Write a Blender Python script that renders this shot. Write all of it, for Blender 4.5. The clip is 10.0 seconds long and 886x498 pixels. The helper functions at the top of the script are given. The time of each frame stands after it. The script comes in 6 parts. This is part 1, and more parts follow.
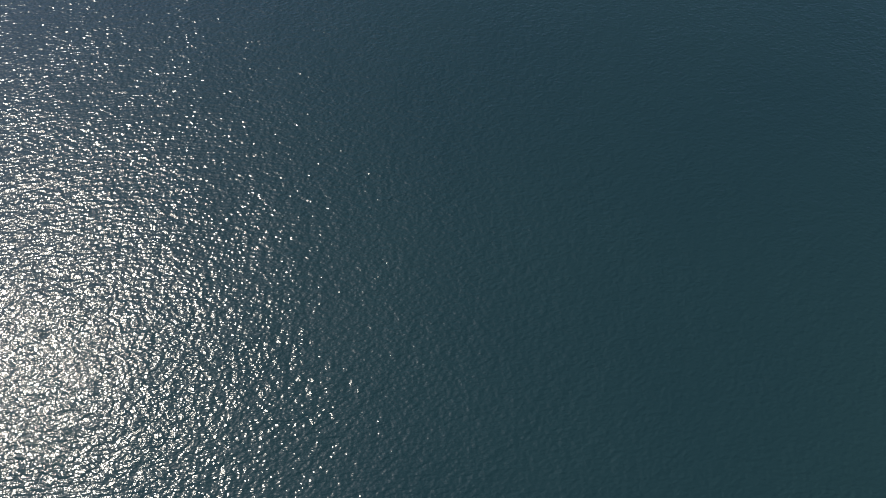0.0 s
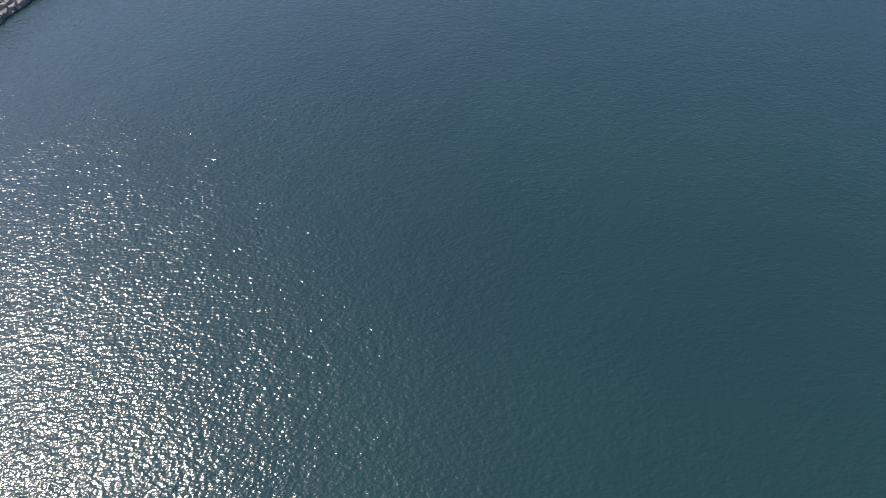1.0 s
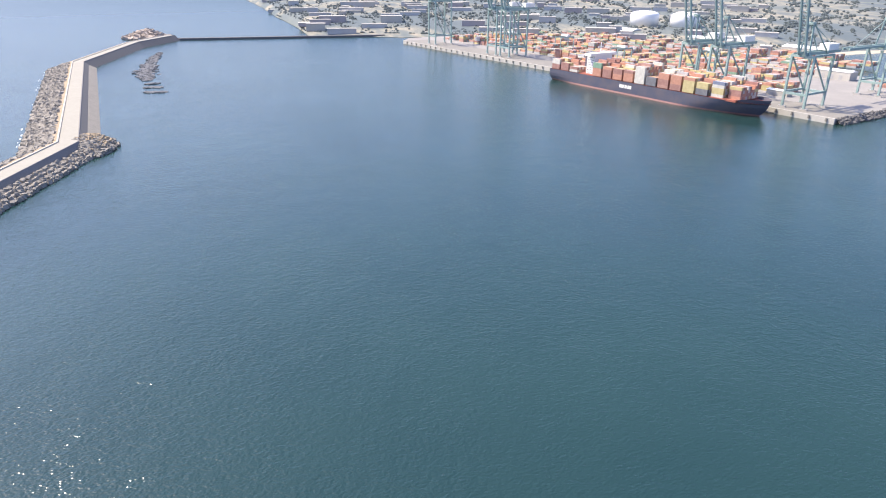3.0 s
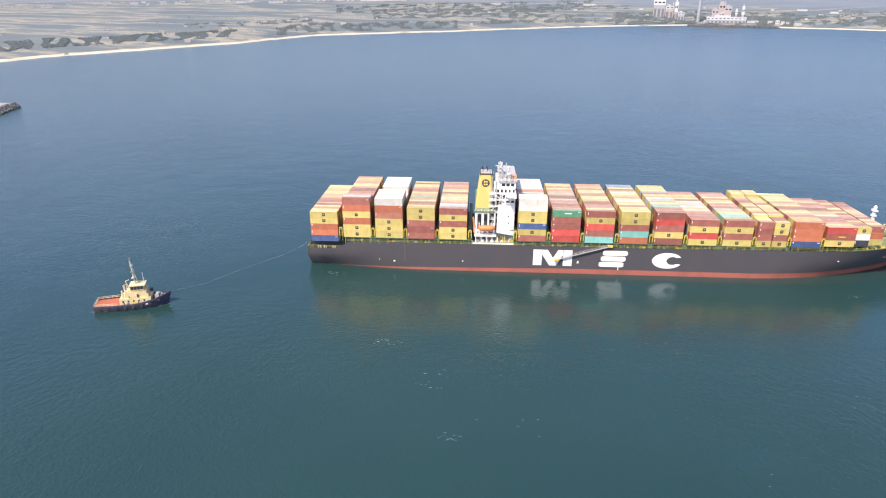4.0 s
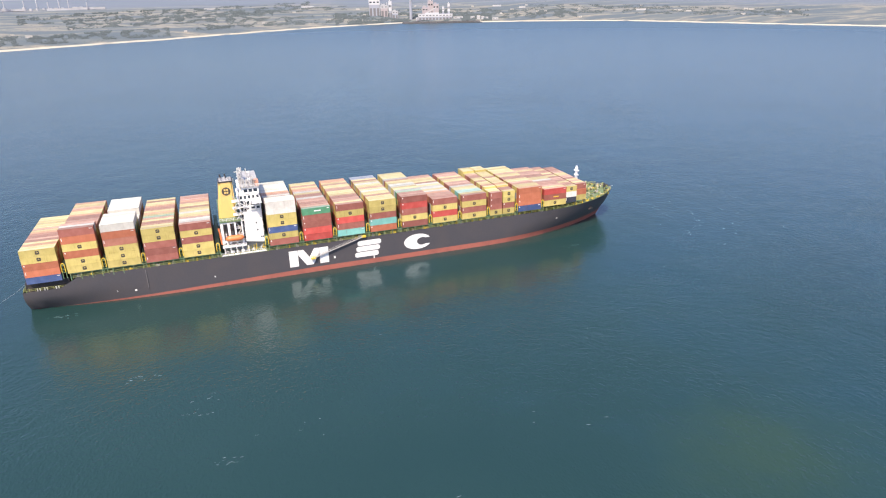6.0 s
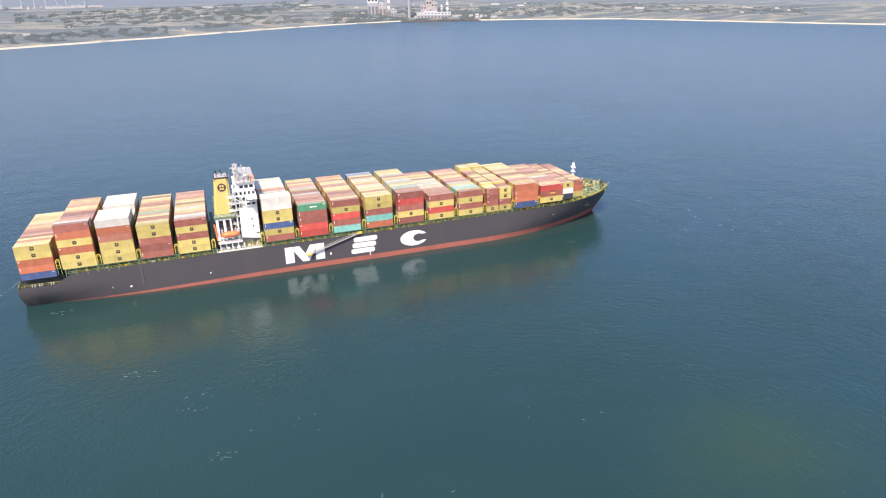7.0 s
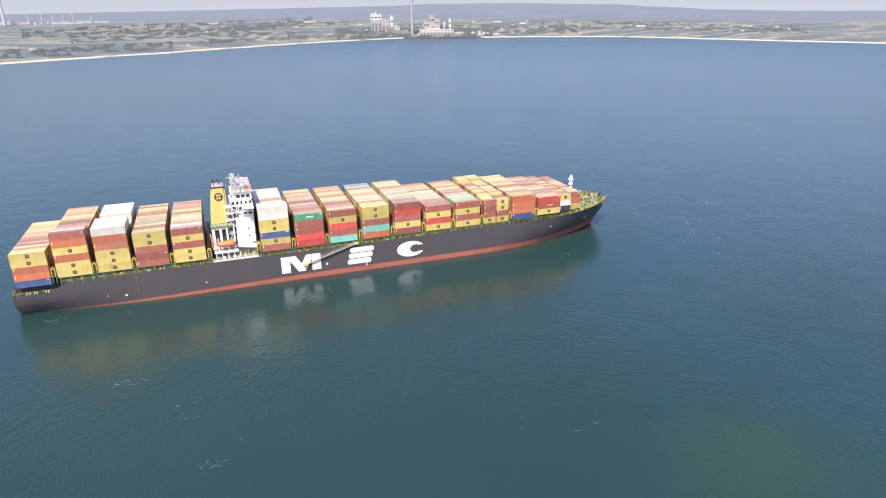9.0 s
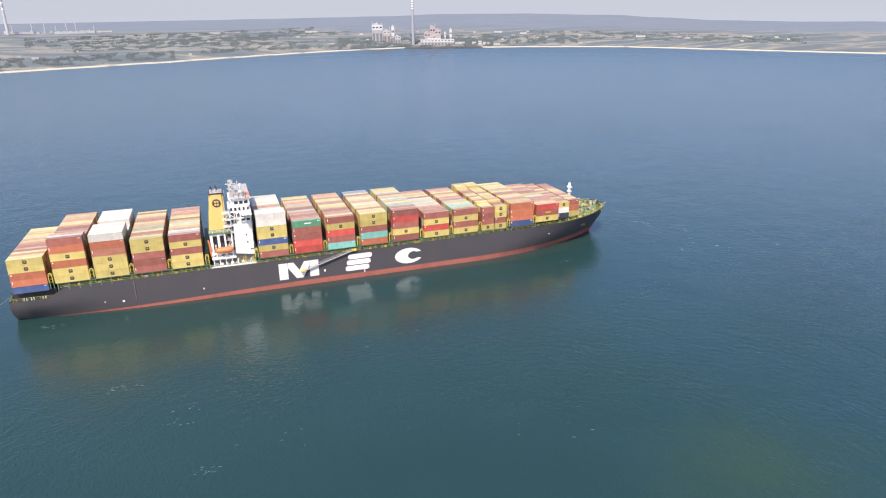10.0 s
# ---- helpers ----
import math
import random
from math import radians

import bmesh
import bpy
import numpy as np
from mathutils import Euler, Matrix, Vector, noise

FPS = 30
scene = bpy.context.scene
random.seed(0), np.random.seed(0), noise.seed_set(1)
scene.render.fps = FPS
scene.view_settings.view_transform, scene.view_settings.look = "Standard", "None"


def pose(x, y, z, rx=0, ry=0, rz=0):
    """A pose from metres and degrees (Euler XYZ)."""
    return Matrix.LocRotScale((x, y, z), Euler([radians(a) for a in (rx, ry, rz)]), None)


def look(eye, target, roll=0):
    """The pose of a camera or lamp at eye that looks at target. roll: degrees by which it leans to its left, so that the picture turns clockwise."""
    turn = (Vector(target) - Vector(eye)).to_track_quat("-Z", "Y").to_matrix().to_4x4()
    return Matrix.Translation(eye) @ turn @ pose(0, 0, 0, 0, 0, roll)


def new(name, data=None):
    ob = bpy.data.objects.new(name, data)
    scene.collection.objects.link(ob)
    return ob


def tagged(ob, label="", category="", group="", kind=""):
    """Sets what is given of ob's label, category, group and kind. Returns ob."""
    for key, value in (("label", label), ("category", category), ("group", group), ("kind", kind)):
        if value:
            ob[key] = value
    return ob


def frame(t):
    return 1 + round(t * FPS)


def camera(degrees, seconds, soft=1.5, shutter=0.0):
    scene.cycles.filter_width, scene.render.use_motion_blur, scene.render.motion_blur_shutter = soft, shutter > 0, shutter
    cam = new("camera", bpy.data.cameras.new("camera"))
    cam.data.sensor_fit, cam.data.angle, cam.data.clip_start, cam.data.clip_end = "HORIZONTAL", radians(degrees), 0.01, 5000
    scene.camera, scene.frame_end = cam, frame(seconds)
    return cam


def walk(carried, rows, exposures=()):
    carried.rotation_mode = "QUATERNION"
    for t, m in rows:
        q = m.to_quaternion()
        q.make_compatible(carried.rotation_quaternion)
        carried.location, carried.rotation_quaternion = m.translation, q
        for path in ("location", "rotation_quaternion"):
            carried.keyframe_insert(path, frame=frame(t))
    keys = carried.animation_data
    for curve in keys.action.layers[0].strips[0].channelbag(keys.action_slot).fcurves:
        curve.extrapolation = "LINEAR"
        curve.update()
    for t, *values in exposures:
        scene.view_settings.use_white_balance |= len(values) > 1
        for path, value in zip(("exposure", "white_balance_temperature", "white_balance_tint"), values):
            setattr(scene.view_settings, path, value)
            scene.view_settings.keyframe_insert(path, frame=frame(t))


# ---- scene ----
# ---------------- camera ----------------
cam = camera(69.0, 10.0, soft=1.15)
PATH = [  # seconds, x, y, z, yaw, pitch, roll
    (0.00, 58.00, -266.00, 117.00, 86.80, -58.50, 0.10),
    (0.40, 58.00, -266.00, 117.00, 86.80, -58.30, 0.10),
    (0.50, 58.00, -266.00, 117.00, 86.85, -57.95, 0.10),
    (0.60, 58.00, -266.00, 117.00, 86.90, -56.30, 0.10),
    (0.70, 58.00, -266.00, 117.00, 86.95, -53.30, 0.10),
    (0.80, 58.00, -266.00, 117.00, 87.00, -50.20, 0.05),
    (0.90, 58.00, -266.00, 117.00, 87.10, -47.10, 0.00),
    (1.00, 58.00, -266.00, 117.00, 87.15, -44.65, 0.00),
    (1.10, 58.00, -266.00, 117.00, 87.20, -41.36, 0.00),
    (1.20, 58.00, -266.00, 117.00, 87.42, -38.50, 0.00),
    (1.30, 58.00, -266.00, 117.00, 87.50, -37.85, 0.00),
    (1.50, 58.00, -266.00, 117.00, 87.70, -37.85, 0.00),
    (1.70, 58.00, -266.00, 117.00, 87.90, -37.60, -0.10),
    (1.90, 58.00, -266.00, 117.00, 88.10, -36.70, -0.10),
    (2.00, 58.00, -266.00, 117.00, 88.18, -35.78, -0.10),
    (2.10, 58.00, -266.00, 117.00, 88.30, -34.00, -0.10),
    (2.20, 58.00, -266.00, 117.00, 88.50, -31.80, 0.00),
    (2.30, 58.00, -266.00, 117.00, 88.70, -29.20, 0.05),
    (2.40, 58.00, -266.00, 117.00, 88.68, -27.30, 0.05),
    (2.50, 58.00, -266.00, 117.00, 88.60, -25.60, 0.05),
    (2.60, 58.00, -266.00, 117.00, 88.15, -24.45, 0.00),
    (2.70, 58.00, -266.00, 117.00, 86.95, -24.00, -0.10),
    (3.00, 58.10, -266.00, 116.98, 75.60, -23.50, -0.40),
    (3.25, 58.23, -266.01, 116.95, 58.40, -23.10, -0.80),
    (3.50, 58.40, -266.03, 116.92, 38.20, -22.70, -1.15),
    (3.80, 58.65, -266.04, 116.80, 15.36, -22.23, -1.28),
    (4.00, 58.86, -266.09, 116.60, 3.12, -21.76, -0.29),
    (4.20, 59.06, -266.14, 116.37, -3.39, -21.65, 0.22),
    (4.50, 59.37, -266.22, 116.01, -9.01, -21.58, 0.55),
    (4.70, 59.58, -266.28, 115.77, -12.14, -21.57, 0.68),
    (5.00, 59.89, -266.37, 115.41, -15.67, -21.58, 0.94),
    (5.20, 60.09, -266.43, 115.18, -17.36, -21.60, 1.06),
    (5.50, 60.41, -266.53, 114.82, -18.70, -21.64, 1.13),
    (5.70, 60.62, -266.61, 114.59, -19.15, -21.67, 1.13),
    (6.20, 61.15, -266.80, 114.01, -19.56, -21.73, 1.12),
    (7.00, 61.98, -267.13, 113.08, -19.60, -21.82, 1.09),
    (7.50, 62.51, -267.36, 112.51, -19.57, -21.87, 1.06),
    (8.00, 63.04, -267.61, 111.95, -19.53, -21.92, 0.96),
    (8.50, 63.58, -267.87, 111.39, -19.49, -21.39, 0.91),
    (9.00, 64.12, -268.16, 110.84, -19.44, -20.42, 0.83),
    (9.50, 64.66, -268.46, 110.29, -19.37, -19.66, 0.78),
    (10.00, 65.21, -268.77, 109.75, -19.38, -19.60, 0.75),
]
walk(cam, [(t, pose(x, y, z, 90 + p, 0, w) @ pose(0, 0, 0, 0, 0, -r)) for t, x, y, z, w, p, r in PATH],
     exposures=[(0.0, -0.07, 6240, 14), (0.5, 0.16, 6260, 14), (1.0, 0.60, 6340, 14), (1.5, 0.93, 6360, 14), (2.0, 1.13, 6400, 14), (2.6, 1.46, 6640, 14),
                (3.8, 1.2, 6760, 16), (5.0, 1.10, 6780, 16), (8.0, 1.09, 6780, 16), (9.0, 1.09, 6770, 16), (9.6, 1.01, 6760, 16), (10.0, 1.01, 6760, 16)])

# ---------------- world and sun ----------------
SUN_ELEV, SUN_AZ = 53.6, 147.4  # azimuth counted from +y towards -x
world = bpy.data.worlds.new("sky")
scene.world = world
world.use_nodes = True
wn = world.node_tree
sky = wn.nodes.new("ShaderNodeTexSky")
sky.sky_type = "NISHITA"
sky.sun_disc = False
sky.sun_elevation = radians(SUN_ELEV)
sky.sun_rotation = radians(-SUN_AZ)
sky.dust_density = 2.6
sky.ozone_density = 3.0
sky.air_density = 1.0
sky.altitude = 50
cool = wn.nodes.new("ShaderNodeMix")  # thin marine haze makes the whole sky a little cooler
cool.data_type, cool.blend_type = "RGBA", "MULTIPLY"
cool.inputs[0].default_value = 1.0
cool.inputs[7].default_value = (0.88, 0.92, 1.11, 1)
wn.links.new(sky.outputs[0], cool.inputs[6])
# pale lavender haze all round the horizon, thinning out upwards
way = wn.nodes.new("ShaderNodeTexCoord")
up = wn.nodes.new("ShaderNodeSeparateXYZ")
wn.links.new(way.outputs["Generated"], up.inputs[0])
veil = wn.nodes.new("ShaderNodeValToRGB")
veil.color_ramp.elements.new(0.05)
for stop, (at, share) in zip(veil.color_ramp.elements, ((0.0, 0.95), (0.05, 0.72), (0.17, 0.0))):
    stop.position, stop.color = at, (share, share, share, 1)
wn.links.new(up.outputs["Z"], veil.inputs[0])
haze = wn.nodes.new("ShaderNodeMix")
haze.data_type, haze.blend_type = "RGBA", "MIX"
wn.links.new(veil.outputs[0], haze.inputs[0])
wn.links.new(cool.outputs[2], haze.inputs[6])
haze.inputs[7].default_value = (2.52, 2.8, 3.24, 1)
wn.links.new(haze.outputs[2], wn.nodes["Background"].inputs[0])
wn.nodes["Background"].inputs[1].default_value = 0.118
sun = new("sun", bpy.data.lights.new("sun", "SUN"))
sun.data.energy = 3.0
sun.data.angle = radians(0.55)
sun.data.color = (1.0, 0.905, 0.71)
sa, se = radians(SUN_AZ), radians(SUN_ELEV)
to_sun = Vector((-math.sin(sa) * math.cos(se), math.cos(sa) * math.cos(se), math.sin(se)))
sun.matrix_world = look(to_sun * 900, (0, 0, 0))

# ---------------- materials ----------------
def node_mat(name):
    m = bpy.data.materials.new(name)
    m.use_nodes = True
    return m, m.node_tree, m.node_tree.nodes["Principled BSDF"]


def link(nt, a, b):
    nt.links.new(a, b)


def noise_at(nt, scale, detail=4.0, rough=0.55, stretch=None):
    """Noise in world metres; scale is in cycles per metre."""
    geo = nt.nodes.new("ShaderNodeNewGeometry")
    src = geo.outputs["Position"]
    if stretch:
        vm = nt.nodes.new("ShaderNodeVectorMath")
        vm.operation = "MULTIPLY"
        vm.inputs[1].default_value = stretch
        link(nt, src, vm.inputs[0])
        src = vm.outputs[0]
    n = nt.nodes.new("ShaderNodeTexNoise")
    n.inputs["Scale"].default_value = scale
    n.inputs["Detail"].default_value = detail
    n.inputs["Roughness"].default_value = rough
    link(nt, src, n.inputs["Vector"])
    return n.outputs["Fac"]


def ramp(nt, fac, stops):
    r = nt.nodes.new("ShaderNodeValToRGB")
    els = r.color_ramp.elements
    while len(els) < len(stops):
        els.new(0.5)
    for e, (p, c) in zip(els, stops):
        e.position = p
        e.color = (*c, 1)
    link(nt, fac, r.inputs[0])
    return r.outputs[0]


def mix(nt, fac, a, b, kind="MIX"):
    m = nt.nodes.new("ShaderNodeMix")
    m.data_type = "RGBA"
    m.blend_type = kind
    for s, v in ((m.inputs[0], fac), (m.inputs[6], a), (m.inputs[7], b)):
        if hasattr(v, "is_linked"):
            link(nt, v, s)
        elif isinstance(v, (int, float)):
            s.default_value = v
        else:
            s.default_value = (*v, 1)
    return m.outputs[2]


def bump(nt, p, height, strength, distance, chain=None):
    b = nt.nodes.new("ShaderNodeBump")
    b.inputs["Strength"].default_value = strength
    b.inputs["Distance"].default_value = distance
    link(nt, height, b.inputs["Height"])
    if chain is not None:
        link(nt, chain, b.inputs["Normal"])
    link(nt, b.outputs[0], p.inputs["Normal"])
    return b.outputs[0]


def paint(name, color, rough=0.5, metal=0.0, wear=0.12, scale=0.6, dirt=(0.25, 0.17, 0.12), fine=6.0):
    """Weathered paint or plain material: two scales of variation and a fine relief."""
    m, nt, p = node_mat(name)
    c = mix(nt, ramp(nt, noise_at(nt, scale), [(0.42, (0, 0, 0)), (0.72, (wear * 2,) * 3)]), color, dirt)
    c = mix(nt, ramp(nt, noise_at(nt, fine, 3), [(0.3, (0.0,) * 3), (0.8, (wear,) * 3)]), c, tuple(min(1, v * 1.6 + 0.02) for v in color))
    link(nt, c, p.inputs["Base Color"])
    p.inputs["Roughness"].default_value = rough
    p.inputs["Metallic"].default_value = metal
    bump(nt, p, noise_at(nt, fine, 3), 0.25, 0.02)
    return m


def make_water():
    m, nt, p = node_mat("sea_water")
    tint = ramp(nt, noise_at(nt, 0.006, 3), [(0.35, (0.0115, 0.036, 0.036)), (0.65, (0.0155, 0.0435, 0.0405))])
    # murky olive patch of stirred-up sediment
    geo = nt.nodes.new("ShaderNodeNewGeometry")
    off = nt.nodes.new("ShaderNodeVectorMath")
    off.operation = "SUBTRACT"
    off.inputs[1].default_value = (190, -166, 0)
    link(nt, geo.outputs["Position"], off.inputs[0])
    squash = nt.nodes.new("ShaderNodeVectorMath")
    squash.operation = "MULTIPLY"
    squash.inputs[1].default_value = (1 / 48, 1 / 30, 0)
    link(nt, off.outputs[0], squash.inputs[0])
    far = nt.nodes.new("ShaderNodeVectorMath")
    far.operation = "LENGTH"
    link(nt, squash.outputs[0], far.inputs[0])
    add = nt.nodes.new("ShaderNodeMath")
    add.operation = "MULTIPLY_ADD"
    add.inputs[1].default_value, add.inputs[2].default_value = 1.4, -0.7
    link(nt, noise_at(nt, 0.05, 4), add.inputs[0])
    tot = nt.nodes.new("ShaderNodeMath")
    link(nt, far.outputs["Value"], tot.inputs[0])
    link(nt, add.outputs[0], tot.inputs[1])
    tint = mix(nt, ramp(nt, tot.outputs[0], [(0.10, (0.50,) * 3), (1.0, (0, 0, 0))]), tint, (0.028, 0.058, 0.030))
    # bluer sky reflection east of the ship put into the water colour, ragged edge
    sep = nt.nodes.new("ShaderNodeSeparateXYZ")
    link(nt, geo.outputs["Position"], sep.inputs[0])
    east = nt.nodes.new("ShaderNodeMath")
    east.operation = "MULTIPLY_ADD"
    east.inputs[1].default_value = 0.001
    link(nt, sep.outputs["X"], east.inputs[0])
    link(nt, noise_at(nt, 0.012, 4, 0.6), east.inputs[2])
    tint = mix(nt, ramp(nt, east.outputs[0], [(0.66, (0, 0, 0)), (1.05, (1, 1, 1))]), tint, (0.0128, 0.043, 0.052))
    link(nt, tint, p.inputs["Base Color"])
    # small waves far out blur the mirror
    out = nt.nodes.new("ShaderNodeVectorMath")
    out.operation = "LENGTH"
    link(nt, geo.outputs["Position"], out.inputs[0])
    spread = nt.nodes.new("ShaderNodeMapRange")
    spread.inputs["From Min"].default_value, spread.inputs["From Max"].default_value = 400, 2600
    spread.inputs["To Min"].default_value, spread.inputs["To Max"].default_value = 0.138, 0.32
    link(nt, out.outputs["Value"], spread.inputs["Value"])
    link(nt, spread.outputs[0], p.inputs["Roughness"])
    p.inputs["IOR"].default_value = 1.333
    p.inputs["Specular IOR Level"].default_value = 0.72
    # calm and ruffled patches change how strong the ripples are; the lee of the ship is slick
    lee = nt.nodes.new("ShaderNodeVectorMath")
    lee.operation = "SUBTRACT"
    lee.inputs[1].default_value = (112, -6, 0)
    link(nt, geo.outputs["Position"], lee.inputs[0])
    lee2 = nt.nodes.new("ShaderNodeVectorMath")
    lee2.operation = "MULTIPLY"
    lee2.inputs[1].default_value = (1 / 185, 1 / 75, 0)
    link(nt, lee.outputs[0], lee2.inputs[0])
    lee3 = nt.nodes.new("ShaderNodeVectorMath")
    lee3.operation = "LENGTH"
    link(nt, lee2.outputs[0], lee3.inputs[0])
    calm = ramp(nt, lee3.outputs["Value"], [(0.55, (0.42,) * 3), (1.0, (1.0,) * 3)])
    patch = ramp(nt, noise_at(nt, 0.010, 4, 0.6, (0.8, 1.1, 1.0)), [(0.36, (0.76,) * 3), (0.66, (1.0,) * 3)])
    ruffle = mix(nt, 1.0, calm, patch, "MULTIPLY")
    lanes = ramp(nt, noise_at(nt, 0.06, 4, 0.6, (0.7, 1.2, 1.0)), [(0.36, (0.74,) * 3), (0.64, (1.0,) * 3)])
    ruffle = mix(nt, 1.0, ruffle, lanes, "MULTIPLY")
    # a gust roughens the open water south of the breakwater
    gust1 = nt.nodes.new("ShaderNodeVectorMath")
    gust1.operation = "SUBTRACT"
    gust1.inputs[1].default_value = (-10, -350, 0)
    link(nt, geo.outputs["Position"], gust1.inputs[0])
    gust2 = nt.nodes.new("ShaderNodeVectorMath")
    gust2.operation = "LENGTH"
    link(nt, gust1.outputs[0], gust2.inputs[0])
    gust3 = nt.nodes.new("ShaderNodeMath")
    gust3.operation = "DIVIDE"
    gust3.inputs[1].default_value = 260.0
    link(nt, gust2.outputs["Value"], gust3.inputs[0])
    ruffle = mix(nt, 1.0, ruffle, ramp(nt, gust3.outputs[0], [(0.20, (1.0,) * 3), (1.0, (0.70,) * 3)]), "MULTIPLY")
    swell = bump(nt, p, noise_at(nt, 0.045, 2), 1.0, 0.35)
    chop = bump(nt, p, noise_at(nt, 0.50, 1.5, 0.5, (1.0, 0.7, 1.0)), 1.0, 0.33, swell)
    link(nt, ruffle, p.inputs["Normal"].links[0].from_node.inputs["Strength"])
    bump(nt, p, noise_at(nt, 1.25, 1.4, 0.45, (1.15, 0.72, 1.0)), 1.0, 0.315, chop)
    link(nt, ruffle, p.inputs["Normal"].links[0].from_node.inputs["Strength"])
    return m


def make_land():
    m, nt, p = node_mat("dry_coastal_land")
    big = noise_at(nt, 0.0017, 5, 0.55, (1.0, 2.6, 1.0))
    base = ramp(nt, big, [(0.36, (0.085, 0.112, 0.125)), (0.455, (0.135, 0.155, 0.145)), (0.49, (0.29, 0.262, 0.20)), (0.525, (0.215, 0.21, 0.17)), (0.56, (0.09, 0.117, 0.128))])
    fine = noise_at(nt, 0.03, 5, 0.7, (1, 1.8, 1))
    c = mix(nt, ramp(nt, fine, [(0.43, (0, 0, 0)), (0.58, (0.68,) * 3)]), base, (0.105, 0.128, 0.13))
    # wooded hills farther inland, blue-grey with distance haze put into their colour
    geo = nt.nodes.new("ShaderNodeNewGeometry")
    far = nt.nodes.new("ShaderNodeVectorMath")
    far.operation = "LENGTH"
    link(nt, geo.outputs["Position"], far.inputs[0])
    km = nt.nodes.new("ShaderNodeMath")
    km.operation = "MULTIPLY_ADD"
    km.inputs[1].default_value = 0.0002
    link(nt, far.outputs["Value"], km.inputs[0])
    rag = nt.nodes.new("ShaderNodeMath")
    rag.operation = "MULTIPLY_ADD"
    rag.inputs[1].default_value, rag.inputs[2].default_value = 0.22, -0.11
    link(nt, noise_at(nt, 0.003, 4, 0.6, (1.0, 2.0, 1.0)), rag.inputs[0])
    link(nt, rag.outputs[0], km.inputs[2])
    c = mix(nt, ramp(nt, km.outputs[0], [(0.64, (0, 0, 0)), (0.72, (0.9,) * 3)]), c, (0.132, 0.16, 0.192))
    link(nt, c, p.inputs["Base Color"])
    p.inputs["Roughness"].default_value = 0.95
    return m


WATER = make_water()
LAND = make_land()
SAND = paint("beach_sand", (0.45, 0.412, 0.315), 0.95, wear=0.1, scale=0.05, fine=0.5)
HULL_BLACK = paint("black_hull_paint", (0.061, 0.058, 0.064), 0.5, wear=0.14, scale=0.12, dirt=(0.10, 0.08, 0.07), fine=1.5)
HULL_RED = paint("red_antifouling", (0.31, 0.097, 0.068), 0.65, wear=0.28, scale=0.15, dirt=(0.16, 0.06, 0.05), fine=1.2)
WHITE = paint("white_ship_paint", (0.78, 0.775, 0.75), 0.4, wear=0.04, scale=0.3)
DECK_GREEN = paint("green_deck_paint", (0.10, 0.16, 0.08), 0.7, wear=0.3, scale=0.4, dirt=(0.25, 0.24, 0.10))
CONCRETE = paint("pale_concrete", (0.42, 0.40, 0.36), 0.9, wear=0.15, scale=0.05, dirt=(0.36, 0.33, 0.29), fine=0.7)
ROCK = paint("grey_breakwater_rock", (0.20, 0.187, 0.162), 0.9, wear=0.3, scale=0.2, dirt=(0.13, 0.12, 0.105), fine=1.0)
ASPHALT = paint("weathered_asphalt", (0.22, 0.21, 0.20), 0.9, wear=0.2, scale=0.03, dirt=(0.33, 0.31, 0.28), fine=0.5)


# ---------------- mesh helpers ----------------
def mesh_of(name, bm, material, smooth=False):
    me = bpy.data.meshes.new(name)
    bm.normal_update()
    bm.to_mesh(me)
    bm.free()
    for mt in (material if isinstance(material, (list, tuple)) else [material]):
        me.materials.append(mt)
    if smooth:
        for f in me.polygons:
            f.use_smooth = True
    return me


def part(name, bm, material, parent=None, label="", smooth=False):
    ob = new(name, mesh_of(name, bm, material, smooth) if isinstance(bm, bmesh.types.BMesh) else bm)
    if parent is not None:
        ob.parent = parent
    return tagged(ob, label)


def thing(name, label, category, group="", at=None):
    ob = new(name)
    if at is not None:
        ob.matrix_world = at
    return tagged(ob, label, category, group)


def box(bm, x0, y0, z0, x1, y1, z1, m=None, mat=0):
    vs = [Vector((x, y, z)) for z in (z0, z1) for y in (y0, y1) for x in (x0, x1)]
    if m is not None:
        vs = [m @ v for v in vs]
    v = [bm.verts.new(c) for c in vs]
    for i in ((0, 2, 3, 1), (4, 5, 7, 6), (0, 1, 5, 4), (2, 6, 7, 3), (0, 4, 6, 2), (1, 3, 7, 5)):
        bm.faces.new([v[k] for k in i]).material_index = mat
    return v


def beam(bm, a, b, w, h=None, sides=4):
    """A bar from a to b."""
    a, b = Vector(a), Vector(b)
    h = h or w
    d = b - a
    m = Matrix.Translation(a) @ d.to_track_quat("Z", "Y").to_matrix().to_4x4()
    if sides == 4:
        box(bm, -w / 2, -h / 2, 0, w / 2, h / 2, d.length, m)
    else:
        rings = [[bm.verts.new(m @ Vector((w / 2 * math.cos(k * math.tau / sides), w / 2 * math.sin(k * math.tau / sides), z))) for k in range(sides)] for z in (0, d.length)]
        for k in range(sides):
            j = (k + 1) % sides
            bm.faces.new((rings[0][k], rings[0][j], rings[1][j], rings[1][k]))
        bm.faces.new(rings[0][::-1])
        bm.faces.new(rings[1])


def boxed(*a, m=None):
    bm = bmesh.new()
    box(bm, *a, m=m)
    return bm


def loft(bm, rings, caps=True, close=True, mat=0):
    vs = [[bm.verts.new(p) for p in r] for r in rings]
    n = len(vs[0])
    for a, b in zip(vs, vs[1:]):
        for k in range(n if close else n - 1):
            j = (k + 1) % n
            bm.faces.new((a[k], a[j], b[j], b[k])).material_index = mat
    if caps and close:
        bm.faces.new(vs[0][::-1])
        bm.faces.new(vs[-1])
    return vs


